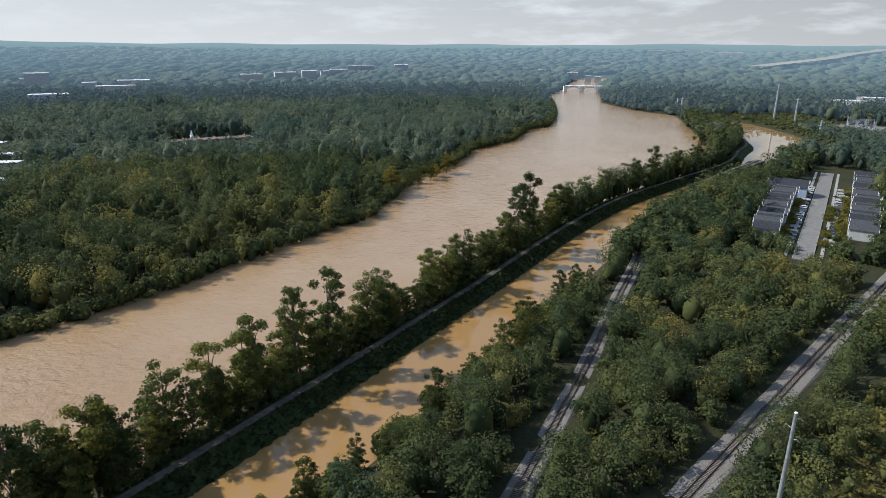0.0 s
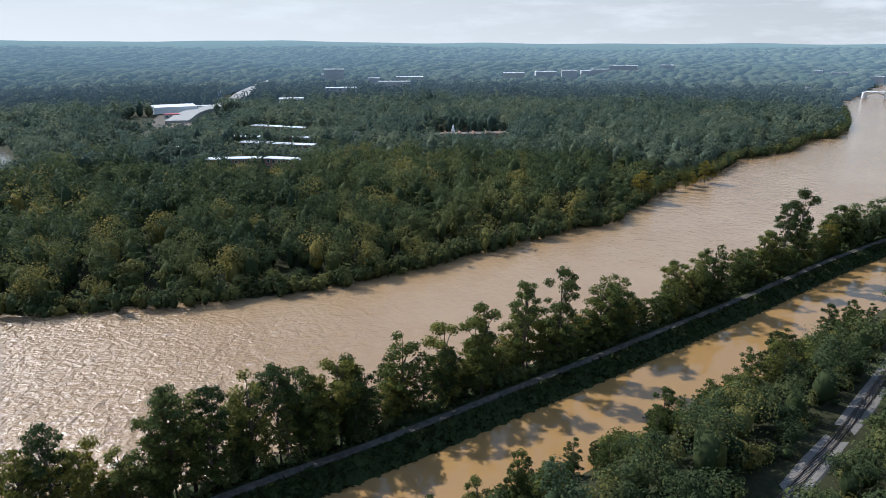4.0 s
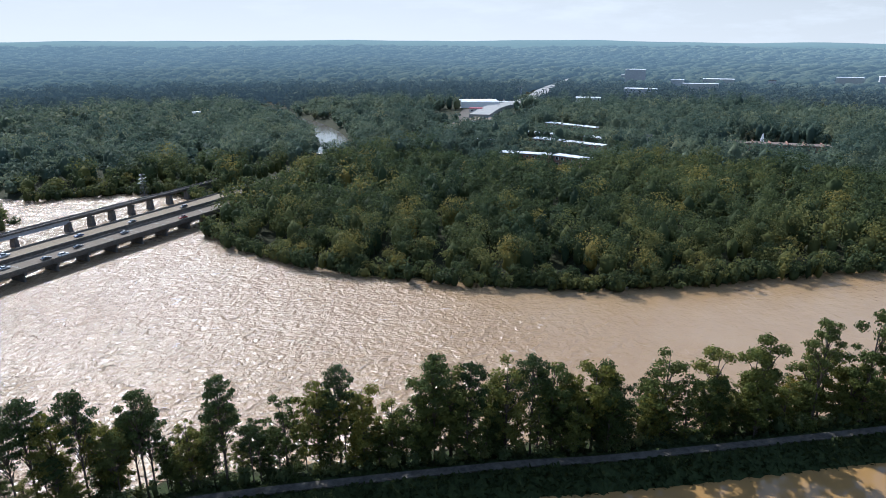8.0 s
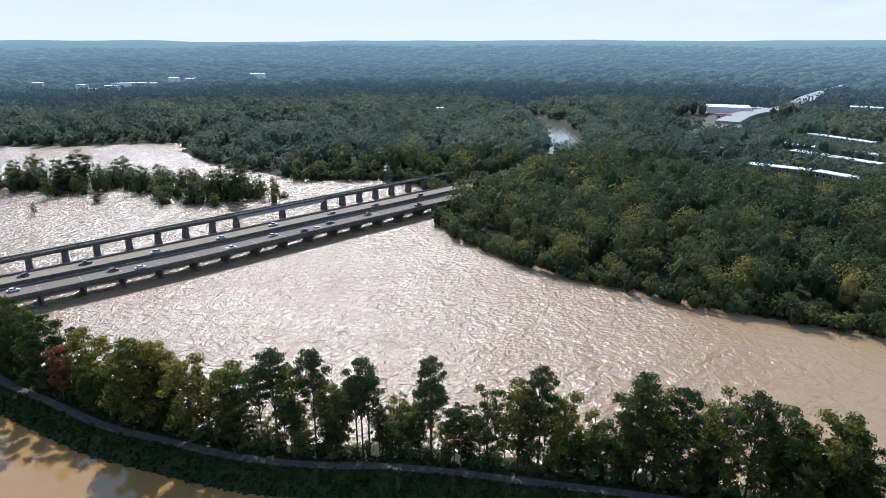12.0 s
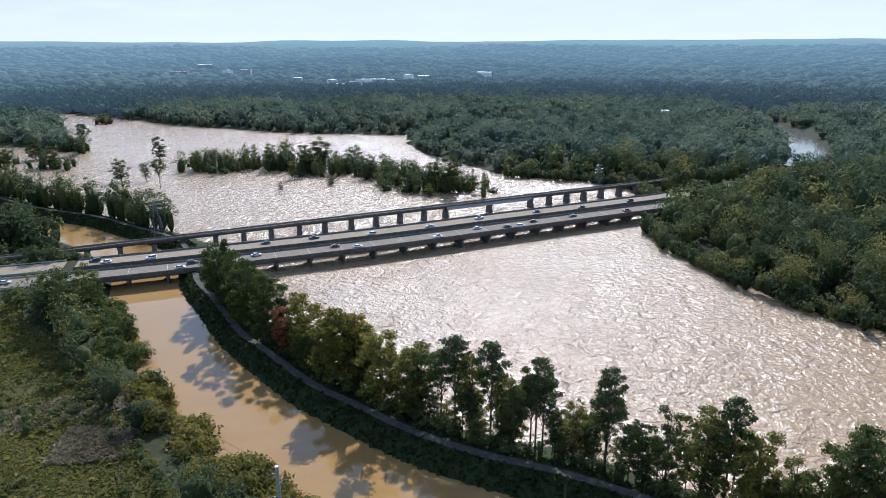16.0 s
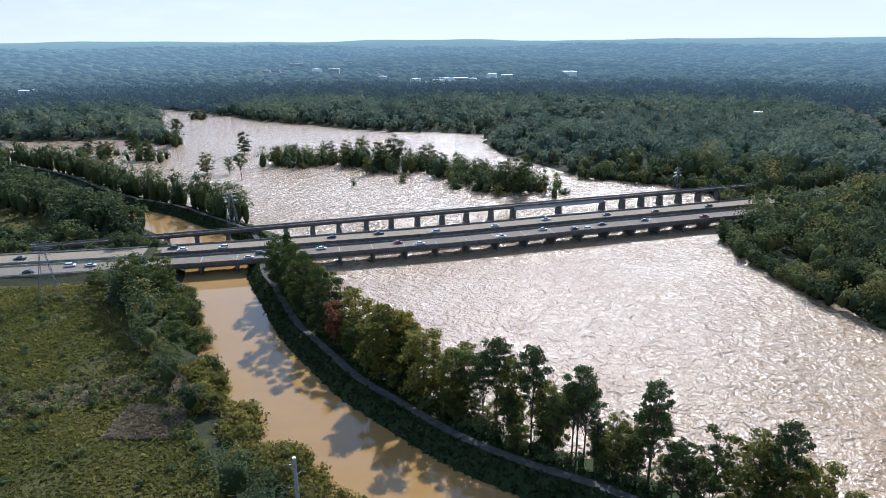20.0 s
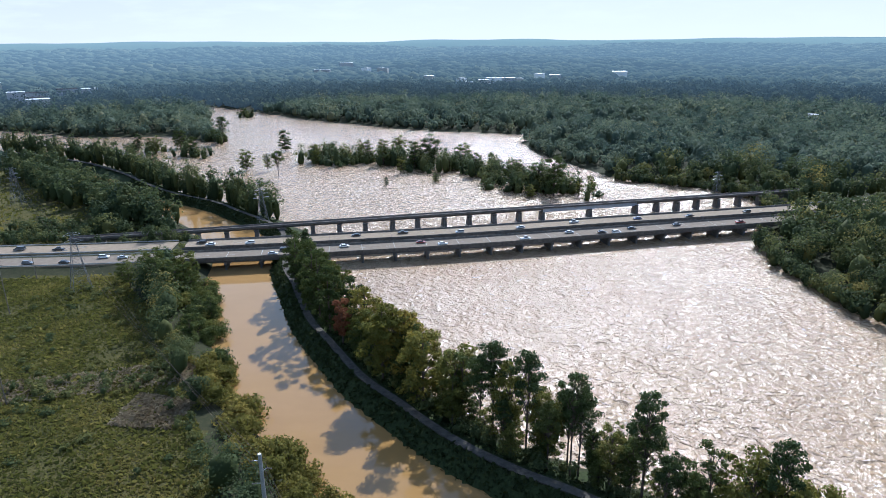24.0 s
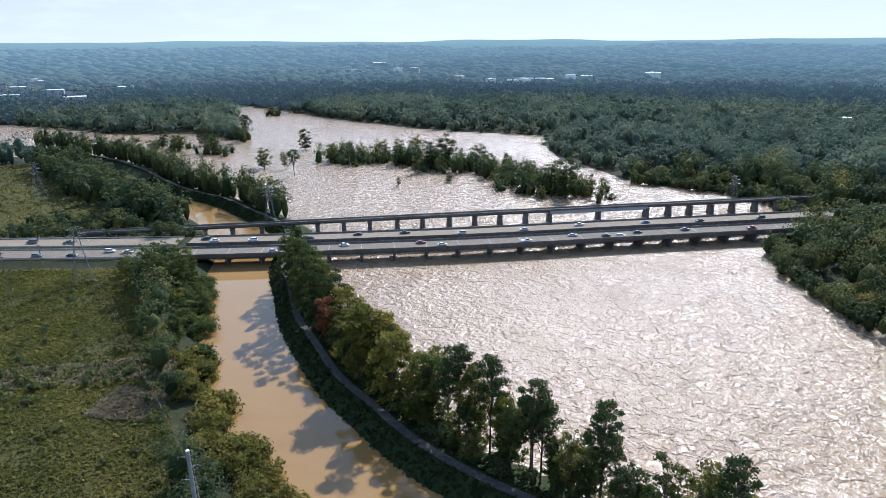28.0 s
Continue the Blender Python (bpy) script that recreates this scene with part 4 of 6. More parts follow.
# ---------------------------------------------------------------- woods
# distant buildings: two ends of the front, depth, height
FAR_BLOCKS = [(1358, 598, 1374, 559, 24, 38), (1475, 659, 1480, 647, 20, 27), (1077, 475, 1098, 424, 22, 25), (1331, 487, 1339, 463, 20, 28), (1431, 455, 1448, 396, 30, 26), (1230, 429, 1250, 368, 20, 28),
              (1434, 327, 1437, 313, 16, 28), (1622, 237, 1629, 185, 26, 30), (1640, 160, 1650, 110, 30, 33), (1656, 96, 1660, 60, 30, 35), (1665, 50, 1668, 26, 26, 33), (1765, 30, 1765, -18, 28, 30)]
FAR_BLOCKS_B = [(1940, -20, 1937, -97, 32, 33), (2035, -163, 2032, -204, 26, 29), (1947, -555, 1942, -573, 16, 21), (1895, -580, 1890, -597, 14, 21), (1889, -602, 1884, -617, 14, 22), (1795, -635, 1785, -664, 18, 22),
                (1710, -656, 1704, -672, 16, 22), (1700, -680, 1694, -695, 14, 20), (2915, -1410, 2880, -1480, 40, 24), (2796, -1680, 2734, -1780, 40, 25), (872, -730, 850, -755, 22, 22), (889, -792, 869, -815, 22, 24),
                (930, -820, 905, -842, 20, 22), (571, 231, 575, 222, 9, 19), (871, 459, 887, 427, 18, 23), (1008, 655, 1014, 644, 8, 22)]
FAR_BLOCKS_C = [(-688, 1019, -667, 1032, 18, 30), (-633, 983, -614, 995, 18, 24), (-678, 1133, -650, 1150, 22, 26), (-645, 1152, -622, 1166, 20, 25), (-877, 1245, -869, 1252, 18, 32), (-697, 1070, -665, 1091, 20, 24),
                (-812, 1076, -804, 1082, 16, 35), (-786, 1066, -767, 1080, 18, 31), (-612, 947, -586, 964, 20, 24), (-876, 1231, -853, 1248, 18, 28), (-720, 957, -700, 972, 18, 26),
                (-347, 2104, -306, 2111, 26, 28), (417, 742, 425, 737, 9, 19)]
TOWN = [(38, 1329, 16), (66, 1368, 22), (95, 1405, 18), (121, 1470, 30), (84, 1440, 14), (203, 1537, 20), (240, 1560, 26), (-50, 1521, 18), (398, 1609, 34), (412, 1700, 46), (-202, 1880, 30), (-240, 1860, 18), (-376, 1850, 44), (150, 1420, 14), (25, 1392, 13)]
CLEAR = [(HIGHWAY, 18), (RAIL_BRIDGE, 7), (RAIL_ONE, 6.0), (RAIL_TWO, 7.5), (STREET, 29), (CREEK, 20), (FAR_ROAD, 24)]
CLEAR_BOXES = [(690, -640, 840, -510), (440, 232, 470, 300), (515, 245, 545, 320), (615, 300, 660, 375), (640, 470, 800, 600), (780, 540, 900, 660), (615, 85, 680, 180), (620, -650, 725, -565)]


def allowed(x, y, edge_gap=3.0):
    ok = ~inside(x, y, RIVER_AREA) & ~inside(x, y, FIELD) & ~inside(x, y, FIELD_BEYOND) & ~inside(x, y, GRASS_NEAR)
    ok &= np.abs(side_distance(x, y, RIVER_EDGE)) > edge_gap
    s = side_distance(x, y, LEVEE_LINE)
    ok &= ~((s > -20) & (s < np.where(x > 500, 92, 46)))
    for line, gap in CLEAR:
        ok &= np.abs(side_distance(x, y, line)) > gap
    for x0, y0, x1, y1, depth, high in FAR_BLOCKS + FAR_BLOCKS_B + FAR_BLOCKS_C:
        ok &= np.hypot(x - (x0 + x1) / 2, y - (y0 + y1) / 2) > math.hypot(x1 - x0, y1 - y0) / 2 + 14
    for px, py, wide in TOWN:
        ok &= np.hypot(x - px - wide / 2, y - py) > wide / 2 + 7
    for x0, y0, x1, y1 in CLEAR_BOXES:
        ok &= ~((x > x0) & (x < x1) & (y > y0) & (y < y1))
    ok &= ~((x < -112) & (x > -460) & (y > 215) & (y < 285))
    az = np.degrees(np.arctan2(-x, y))
    return ok & (az > -146) & (az < 52)


def scatter(rs, r0, r1, gap):
    n = int(2 * r1 / gap)
    gx, gy = np.meshgrid((np.arange(n) - n / 2) * gap, (np.arange(n) - n / 2) * gap)
    x, y = (gx + rs.uniform(-0.62, 0.62, gx.shape) * gap).ravel(), (gy + rs.uniform(-0.62, 0.62, gy.shape) * gap).ravel()
    r = np.hypot(x, y)
    keep = (r >= r0) & (r < r1)
    x, y = x[keep], y[keep]
    ok = allowed(x, y)
    return x[ok], y[ok]


def ball():
    bm = bmesh.new()
    bmesh.ops.create_icosphere(bm, subdivisions=1, radius=1.0)
    v, f = np.array([p.co[:] for p in bm.verts]), np.array([[p.index for p in q.verts] for q in bm.faces])
    bm.free()
    return v, f


BALL, BALL_FACES = ball()


def crowns(name, label, x, y, z, h, w, tone, count, size, rs, mat, boughs=8, solid=1, skirt=0.24):
    """Joined woods: for each tree one or more solid boughs inside, and leaf clumps over all its boughs."""
    k = len(x)
    if not k:
        return
    bd = rs.normal(size=(k, boughs, 3))
    bd[..., 2] = np.abs(bd[..., 2]) * 0.9 - skirt
    bd /= np.linalg.norm(bd, axis=2)[..., None]
    bd[:, 0] = (0, 0, -0.95)
    bd[:, 1] = (0, 0, 0.95)
    axes = np.stack([w, w, h * 0.36], -1)[:, None, :]
    centre = bd * axes * (0.56 + 0.28 * rs.random((k, boughs, 1))) + np.stack([x, y, z + h * 0.57], -1)[:, None, :]
    radius = (w[:, None] * (0.3 + 0.26 * rs.random((k, boughs))))[..., None] * np.array((1, 1, 0.8))
    radius[:, 0] = np.stack([w * 0.92, w * 0.92, h * 0.42], -1)
    turn = rs.uniform(0, 6.28, (k, solid, 1))
    bx = BALL[:, 0] * np.cos(turn) - BALL[:, 1] * np.sin(turn)
    by = BALL[:, 0] * np.sin(turn) + BALL[:, 1] * np.cos(turn)
    shell = np.stack([bx, by, np.broadcast_to(BALL[:, 2], bx.shape)], -1)
    co = centre[:, :solid, None, :] + shell * (radius[:, :solid] * (np.array((0.52, 0.52, 0.78)) if count else 1.0))[:, :, None, :] * rs.uniform(0.78, 1.24, (k, solid, len(BALL), 1))
    many = k * solid
    faces = (BALL_FACES.reshape(1, -1) + (np.arange(many) * len(BALL))[:, None]).ravel()
    me = bpy.data.meshes.new(name)
    me.vertices.add(many * len(BALL))
    me.vertices.foreach_set("co", co.reshape(-1).astype(np.float32))
    me.loops.add(len(faces))
    me.loops.foreach_set("vertex_index", faces.astype(np.int32))
    me.polygons.add(many * len(BALL_FACES))
    me.polygons.foreach_set("loop_start", np.arange(0, len(faces), 3, dtype=np.int32))
    me.polygons.foreach_set("use_smooth", np.ones(many * len(BALL_FACES), bool))
    at = me.attributes.new("tint", "FLOAT", "FACE")
    at.data.foreach_set("value", np.repeat(tone, solid * len(BALL_FACES)).astype(np.float32))
    me.materials.append(mat)
    me.update(calc_edges=True)
    tagged(new(name, me), label, "woods", kind="stuff")
    if not count:
        return
    pick = rs.randint(0, boughs, (k, count))
    row = np.arange(k)[:, None]
    d = rs.normal(size=(k, count, 3))
    d[..., 2] = d[..., 2] * 0.8 + 0.4
    d /= np.linalg.norm(d, axis=2)[..., None]
    c = centre[row, pick] + d * radius[row, pick] * (0.8 + 0.4 * rs.random((k, count, 1)))
    nrm = 0.8 * d + np.array((0, 0, 0.26)) + rs.normal(scale=0.22, size=d.shape)
    nrm /= np.linalg.norm(nrm, axis=2)[..., None]
    u = np.cross(nrm, rs.normal(size=d.shape))
    u /= np.linalg.norm(u, axis=2)[..., None]
    v = np.cross(nrm, u)
    s = size * (0.5 + 0.8 * rs.random((k, count, 1)))
    q = np.stack([c - u * s, c - v * s * 0.75, c + u * s, c + v * s * 0.75], 2).reshape(-1, 4, 3)
    tagged(new(name, quads_mesh(name, q, mat, np.repeat(tone, count))), label, "woods", kind="stuff")


# trees lowered here so the camera sees the apartment blocks and the warehouse
LOW_BOXES = [(540, -600, 700, -480), (370, 205, 520, 330), (560, 240, 645, 380), (620, 420, 780, 600), (520, 370, 640, 500), (545, 80, 640, 170)]


def woods(name, label, seed, r0, r1, gap, tall, half, count, size, cool, mats, boughs=8, solid=1):
    rs = np.random.RandomState(seed)
    x, y = scatter(rs, r0, r1, gap)
    k = len(x)
    big = np.sin(x * 0.021 + 1.3) * np.cos(y * 0.017) + 0.6 * np.sin(x * 0.057) * np.sin(y * 0.063 + 2)
    edge = np.abs(side_distance(x, y, RIVER_EDGE))
    low_land = (x < 330) & (y < -30) & (y > -330)
    west = (x < 60) & (y < 460)
    size_of = rs.random(k) ** 1.7 * 1.25
    h = tall * (0.62 + 0.62 * size_of) * (0.62 + 0.38 * ease(edge / 26))
    h *= 1 + 0.16 * np.sin(x * 0.083 + 0.7 * np.sin(y * 0.05)) * np.sin(y * 0.077 + 1) * (r0 > 300)
    h *= np.where(low_land, 0.74, 1) * np.where(west, 0.7, 1)
    for x0, y0, x1, y1 in LOW_BOXES:
        h = np.where((x > x0) & (x < x1) & (y > y0) & (y < y1), h * 0.55, h)
    h = np.where(np.abs(side_distance(x, y, CREEK)) < 55, h * 0.62, h)
    w = half * (0.7 + 0.65 * size_of) * np.where(low_land, 0.95, 1)
    tone = np.clip(0.3 + 0.1 * low_land * rs.random(k) + 0.17 * big + rs.normal(scale=0.26, size=k) + 0.5 * (rs.random(k) > 0.92) + 0.28 * (edge < 30) * rs.random(k), 0, 1)
    pine = (rs.random(k) + 0.4 * np.sin(x * 0.012) * np.sin(y * 0.015) > cool) & (edge > 18)
    z = ground_z(x, y)
    h = np.where(pine, h * 1.12, h)
    w = np.where(pine, w * 0.82, w)
    for sel, mat in ((~pine, mats[0]), (pine, mats[1])):
        crowns(name, label, x[sel], y[sel], z[sel], h[sel], w[sel], tone[sel], count, size, rs, mat, boughs, solid)


MIXED = "dense mixed woods in early autumn green"
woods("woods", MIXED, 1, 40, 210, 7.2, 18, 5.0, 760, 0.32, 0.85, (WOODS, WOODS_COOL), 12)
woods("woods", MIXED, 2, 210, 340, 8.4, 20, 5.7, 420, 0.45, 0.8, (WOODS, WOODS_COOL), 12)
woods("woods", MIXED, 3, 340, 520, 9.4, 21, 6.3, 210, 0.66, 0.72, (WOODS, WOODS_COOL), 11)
# from 520 m to 1000 m the leaf colours carry painted haze
woods("woods", MIXED, 4, 520, 760, 10.8, 22, 7.2, 130, 0.9, 0.75, (WOODS_HAZE_TINT, PINES_HAZE_TINT), 10)
woods("woods", MIXED, 8, 760, 1000, 12.2, 22, 8.2, 80, 1.15, 0.85, (WOODS_HAZE_TINT, PINES_HAZE_TINT), 9)
# woods whose material glows to imitate haze
woods("distant_woods", "distant dark green woods with a painted haze glow", 5, 1000, 1350, 14.0, 21, 10.5, 40, 1.6, 0.9, (HAZED_WOODS, HAZED_WOODS), 7)
woods("distant_woods", "distant dark green woods with a painted haze glow", 6, 1350, 1900, 17.0, 19, 13.0, 0, 1, 0.9, (HAZED_WOODS, HAZED_WOODS), 2)
woods("distant_woods", "distant woods with haze painted on as glow", 7, 1900, 3600, 31.0, 17, 22.0, 0, 1, 0.9, (HAZED_WOODS, HAZED_WOODS), 2)

# undergrowth at the feet of the levee row
rs = np.random.RandomState(64)
spots = []
for v in np.cumsum(rs.uniform(1.5, 4.5, 400)):
    (px, py), a = along(LEVEE, min(v + 300, run_levee))
    o = -rs.uniform(3.4, 12)
    if px < 335 and py < 262:
        spots.append((px - o * math.sin(a), py + o * math.cos(a)))
spots = np.array(spots)
n = len(spots)
crowns("undergrowth", "low green undergrowth beneath the levee trees", spots[:, 0], spots[:, 1], ground_z(spots[:, 0], spots[:, 1]), rs.uniform(1.5, 6.5, n), rs.uniform(1.4, 3.4, n), rs.random(n) * 0.7, 260, 0.28, rs, WOODS, 7, 1, 0.5)

# leaning and low growth along the far water's edge
rs = np.random.RandomState(61)
edge_line = np.array(EAST_SHORE[3:30], float)
edge_run = np.linalg.norm(np.diff(edge_line, axis=0), axis=1).sum()
spots = np.array([(*along(edge_line, v)[0], along(edge_line, v)[1]) for v in np.cumsum(rs.uniform(0.8, 3.4, 760)) if v < edge_run])
o = rs.uniform(-3.5, 5.5, len(spots))
x, y = spots[:, 0] + o * np.sin(spots[:, 2]) * -1, spots[:, 1] + o * np.cos(spots[:, 2])
ok = (np.abs(side_distance(x, y, HIGHWAY)) > 21) & (np.abs(side_distance(x, y, RAIL_BRIDGE)) > 6)
x, y, o = x[ok], y[ok], o[ok]
n = len(x)
crowns("bank_woods", "low yellow-green trees along the far water's edge", x, y, np.full(n, -0.4), rs.uniform(4, 11, n) + np.where(o > 2, 4, 0), rs.uniform(2.4, 5.4, n), np.clip(rs.random(n) * 0.85, 0, 1), 130, 0.55, rs, WOODS, 9, 1, 0.7)

# the farther stretches of the levee row, and undergrowth of the flooded groves
rs = np.random.RandomState(77)
s = np.arange(0, run_levee, 2.7)
spots = np.array([along(LEVEE, v)[0] - tree_rng.uniform(6, 15) * np.array((-math.sin(along(LEVEE, v)[1]), math.cos(along(LEVEE, v)[1]))) for v in s])
far_row = ((spots[:, 0] > 335) | (spots[:, 1] > 345)) & (spots[:, 0] > -420) & ((spots[:, 1] > 362) | (spots[:, 0] > 335))
spots = spots[far_row]
n = len(spots)
tall = np.where(spots[:, 0] > 335, 22, 24) * (0.5 + 0.75 * rs.random(n) ** 0.8)
crowns("levee_woods", "row of trees along the distant levee", spots[:, 0], spots[:, 1], ground_z(spots[:, 0], spots[:, 1]), tall, 3.0 + 3.6 * rs.random(n), rs.random(n) * 0.6, 190, 0.6, rs, WOODS, 10, 1, 0.5)
lane = np.array([along(HIGHWAY, v) [0] + rs.uniform(-30, -19) * np.array((-math.sin(along(HIGHWAY, v)[1]), math.cos(along(HIGHWAY, v)[1]))) for v in np.arange(1120, 1420, 2.5)])
n = len(lane)
crowns("woods", "tall trees beside the highway beyond the bridge", lane[:, 0], lane[:, 1], ground_z(lane[:, 0], lane[:, 1]), rs.uniform(15, 23, n), rs.uniform(4, 6, n), rs.random(n) * 0.7, 110, 0.9, rs, WOODS)
x, y = np.meshgrid(np.arange(420, 900, 7.5), np.arange(-470, -300, 7.5))
x, y = x.ravel() + rs.uniform(-3, 3, x.size), y.ravel() + rs.uniform(-3, 3, x.size)
d = side_distance(x, y, LEVEE_LINE)
ok = (d < -8) & (d > -75) & ~inside(x, y, RIVER_AREA) & (x > 520)
crowns("levee_woods", "grove at the head of the canal", x[ok], y[ok], ground_z(x[ok], y[ok]), 19 * (0.7 + 0.5 * rs.random(ok.sum())), 5 * (0.8 + 0.5 * rs.random(ok.sum())), rs.random(ok.sum()) * 0.6, 120, 1.1, rs, WOODS)
bank = np.array([along(LEVEE, v)[0] + (33 + rs.uniform(3, 32)) * np.array((-math.sin(along(LEVEE, v)[1]), math.cos(along(LEVEE, v)[1]))) for v in np.arange(0, run_levee, 1.5)])
ok = (((bank[:, 0] > 262) & (bank[:, 0] < 520)) | ((bank[:, 1] > 338) & (bank[:, 0] > -330))) & (np.abs(side_distance(bank[:, 0], bank[:, 1], RAIL_BRIDGE)) > 9)
bank = bank[ok]
n = len(bank)
crowns("bank_woods", "dense trees on the canal bank", bank[:, 0], bank[:, 1], ground_z(bank[:, 0], bank[:, 1]), np.where(bank[:, 1] > 0, 20, 14) * (0.6 + 0.6 * rs.random(n)), 4.8 * (0.8 + 0.5 * rs.random(n)), rs.random(n) * 0.6, 130, 0.85, rs, WOODS)
chain = smooth([(-112, 558), (-60, 560), (-17, 533), (28, 520), (50, 485), (72, 452), (102, 428)], 6)
run_chain = np.linalg.norm(np.diff(chain, axis=0), axis=1).sum()
groves = [(*(along(chain, v)[0] + rs.normal(scale=10, size=2)), rs.uniform(7, 24) + 5 * math.sin(v * 0.11)) for v in np.arange(0, run_chain, 1.25)]
groves += [(x + rs.normal(scale=6), y + rs.normal(scale=6), h) for x, y, h in FLOOD_WEST if h > 10 for _ in range(3)]
groves = np.array(groves)
n = len(groves)
crowns("flooded_grove", "tree crowns standing in the flooded river", groves[:, 0], groves[:, 1], np.full(n, -2.0), groves[:, 2] * (0.75 + 0.35 * rs.random(n)), 5.6 * (0.6 + 0.7 * rs.random(n)), rs.random(n) * 0.7, 150, 0.6, rs, WOODS, 10, 1, 0.6)


# ---------------------------------------------------------------- poles, towers, wires
GIRDER_DARK = plain("dull_tower_steel", (0.1, 0.105, 0.11), (0.18, 0.185, 0.19), 2.0, 0.7, 0.3, 0.3)
def lattice_tower(x, y, h, turn):
    root = tagged(empty("lattice_tower"), "galvanised steel lattice transmission tower", "tower", "transmission towers")
    z = float(ground_z(x, y))
    root.matrix_basis = Matrix.LocRotScale((x, y, z - 0.3), Euler((0, 0, turn)), None)
    half = lambda u: 0.13 * h * (1 - u) ** 1.1 + 0.018 * h
    corners = [(1, 1), (-1, 1), (-1, -1), (1, -1)]
    levels = [0, 0.2, 0.38, 0.54, 0.68, 0.8, 0.9, 1.0]
    for cx, cy in corners:
        Geo().tube([(cx * half(u), cy * half(u), h * u) for u in levels], [0.1] * len(levels), 4).ob("leg", GIRDER_DARK, root)
    brace = Geo()
    for a, b in zip(levels, levels[1:]):
        for (px, py), (qx, qy) in zip(corners, corners[1:] + corners[:1]):
            brace.beam((px * half(a), py * half(a), h * a), (qx * half(b), qy * half(b), h * b), 0.055, 0.055)
            brace.beam((qx * half(a), qy * half(a), h * a), (px * half(b), py * half(b), h * b), 0.055, 0.055)
            brace.beam((px * half(b), py * half(b), h * b), (qx * half(b), qy * half(b), h * b), 0.055, 0.055)
    brace.ob("bracing", GIRDER_DARK, root)
    for u, reach in ((0.72, 4.6), (0.84, 3.9), (0.96, 3.2)):
        arm = Geo()
        for s in (-1, 1):
            arm.beam((s * half(u), 0, h * u), (s * reach, 0, h * u + 0.15), 0.12, 0.12).beam((s * half(u), 0, h * (u + 0.05)), (s * reach, 0, h * u + 0.15), 0.09, 0.09)
        arm.ob("cross_arm", STEEL, root)
    return root


def wire(points, sag, r=0.028):
    """A hanging wire through the tops of its supports."""
    pts = []
    for a, b in zip(points, points[1:]):
        a, b = Vector(a), Vector(b)
        for i in range(12):
            u = i / 12
            p = a.lerp(b, u)
            pts.append((p.x, p.y, p.z - 4 * sag * u * (1 - u)))
    pts.append(tuple(points[-1]))
    return Geo().tube(pts, [r] * len(pts), 4)


def tall_pole(x, y, top, label):
    root = tagged(empty("utility_pole"), label, "utility pole", "tall power line poles")
    z = float(ground_z(x, y))
    Geo().tube([(x, y, z - 0.5), (x, y, (z + top) / 2), (x, y, top)], [0.55, 0.42, 0.3], 12).ob("shaft", STEEL, root)
    Geo().tube([(x, y, top), (x, y, top + 0.12)], [0.32, 0.26], 12).ob("cap", WHITE_PAINT, root)
    for k in range(3):
        zz = top - 1.2 - 2.2 * k
        s = 1 if k % 2 else -1
        Geo().tube([(x, y, zz), (x + s * 0.8, y + s * 0.55, zz + 0.35)], [0.07, 0.05], 6).ob("bracket", STEEL, root)
        Geo().tube([(x + s * (0.8 + 0.1 * i), y + s * 0.55, zz + 0.35 - 0.02 * i) for i in range(9)], [0.12 if i % 2 else 0.07 for i in range(9)], 8).ob("insulator", DARK_CONCRETE, root)
    return root


POLE_A, POLE_B = (-15.8, 88.5, 38.6), (83, -81, 38.0)
tall_pole(*POLE_A, "tall grey steel power pole beside the canal bank")
tall_pole(*POLE_B, "tall grey steel power pole beside the railway")
lattice_tower(-140, 247, 25, radians(40))
lattice_tower(-93, 350, 19, radians(30))
lattice_tower(192, 424, 20, radians(20))
lattice_tower(-262, 392, 24, radians(10))
for k in range(3):
    o = (k - 1) * 3.2
    zz = -2.2 * k
    tagged(wire([(-262 + o, 392, 22), (-140 + o, 247 + o * 0.5, 25 - k), (POLE_A[0] + 0.6, POLE_A[1], POLE_A[2] - 1 + zz), (POLE_B[0] + 0.6, POLE_B[1], POLE_B[2] - 1 + zz), (185, -250, 36 + zz)], 2.2).ob("power_wire", RUST), "thin sagging power line wire", "wire", "power line wires")


def wood_pole(x, y, h, arms=1, twin=0.0):
    root = tagged(empty("utility_pole"), "weathered wooden utility pole with a cross arm", "utility pole", "wooden utility poles")
    z = float(ground_z(x, y))
    for s in ((-1, 1) if twin else (0,)):
        Geo().tube([(x + s * twin, y, z - 0.5), (x + s * twin, y, z + h)], [0.2, 0.13], 8).ob("shaft", WOODPOLE, root)
    for k in range(arms):
        Geo().box((x, y, z + h - 0.6 - 1.6 * k), (2.6 + 2 * twin, 0.14, 0.16)).ob("cross_arm", WOODPOLE, root)
    return root


for x, y, h in ((-154, 222, 22), (-112, 158, 12), (-166, 258, 13), (-210, 240, 14), (-300, 420, 14), (-280, 360, 12)):
    wood_pole(x, y, h, 2 if h > 20 else 1)


def monopole(x, y, h):
    root = tagged(empty("transmission_pole"), "tall pale steel transmission pole", "utility pole", "distant transmission poles")
    z = float(ground_z(x, y))
    Geo().tube([(x, y, z - 1), (x, y, z + h)], [1.3, 0.75], 12).ob("shaft", STEEL, root)
    for k in range(3):
        Geo().beam((x - 2.6, y - 2.0, z + h - 2 - 4 * k), (x + 2.6, y + 2.0, z + h - 2 - 4 * k), 0.3, 0.3).ob("cross_arm", STEEL, root)
    return root


for x, y, h in ((775, -566, 48), (742, -572, 32), (1240, -345, 24), (1243, -352, 24), (905, -497, 22), (912, -508, 22), (640, -528, 16)):
    monopole(x, y, h)


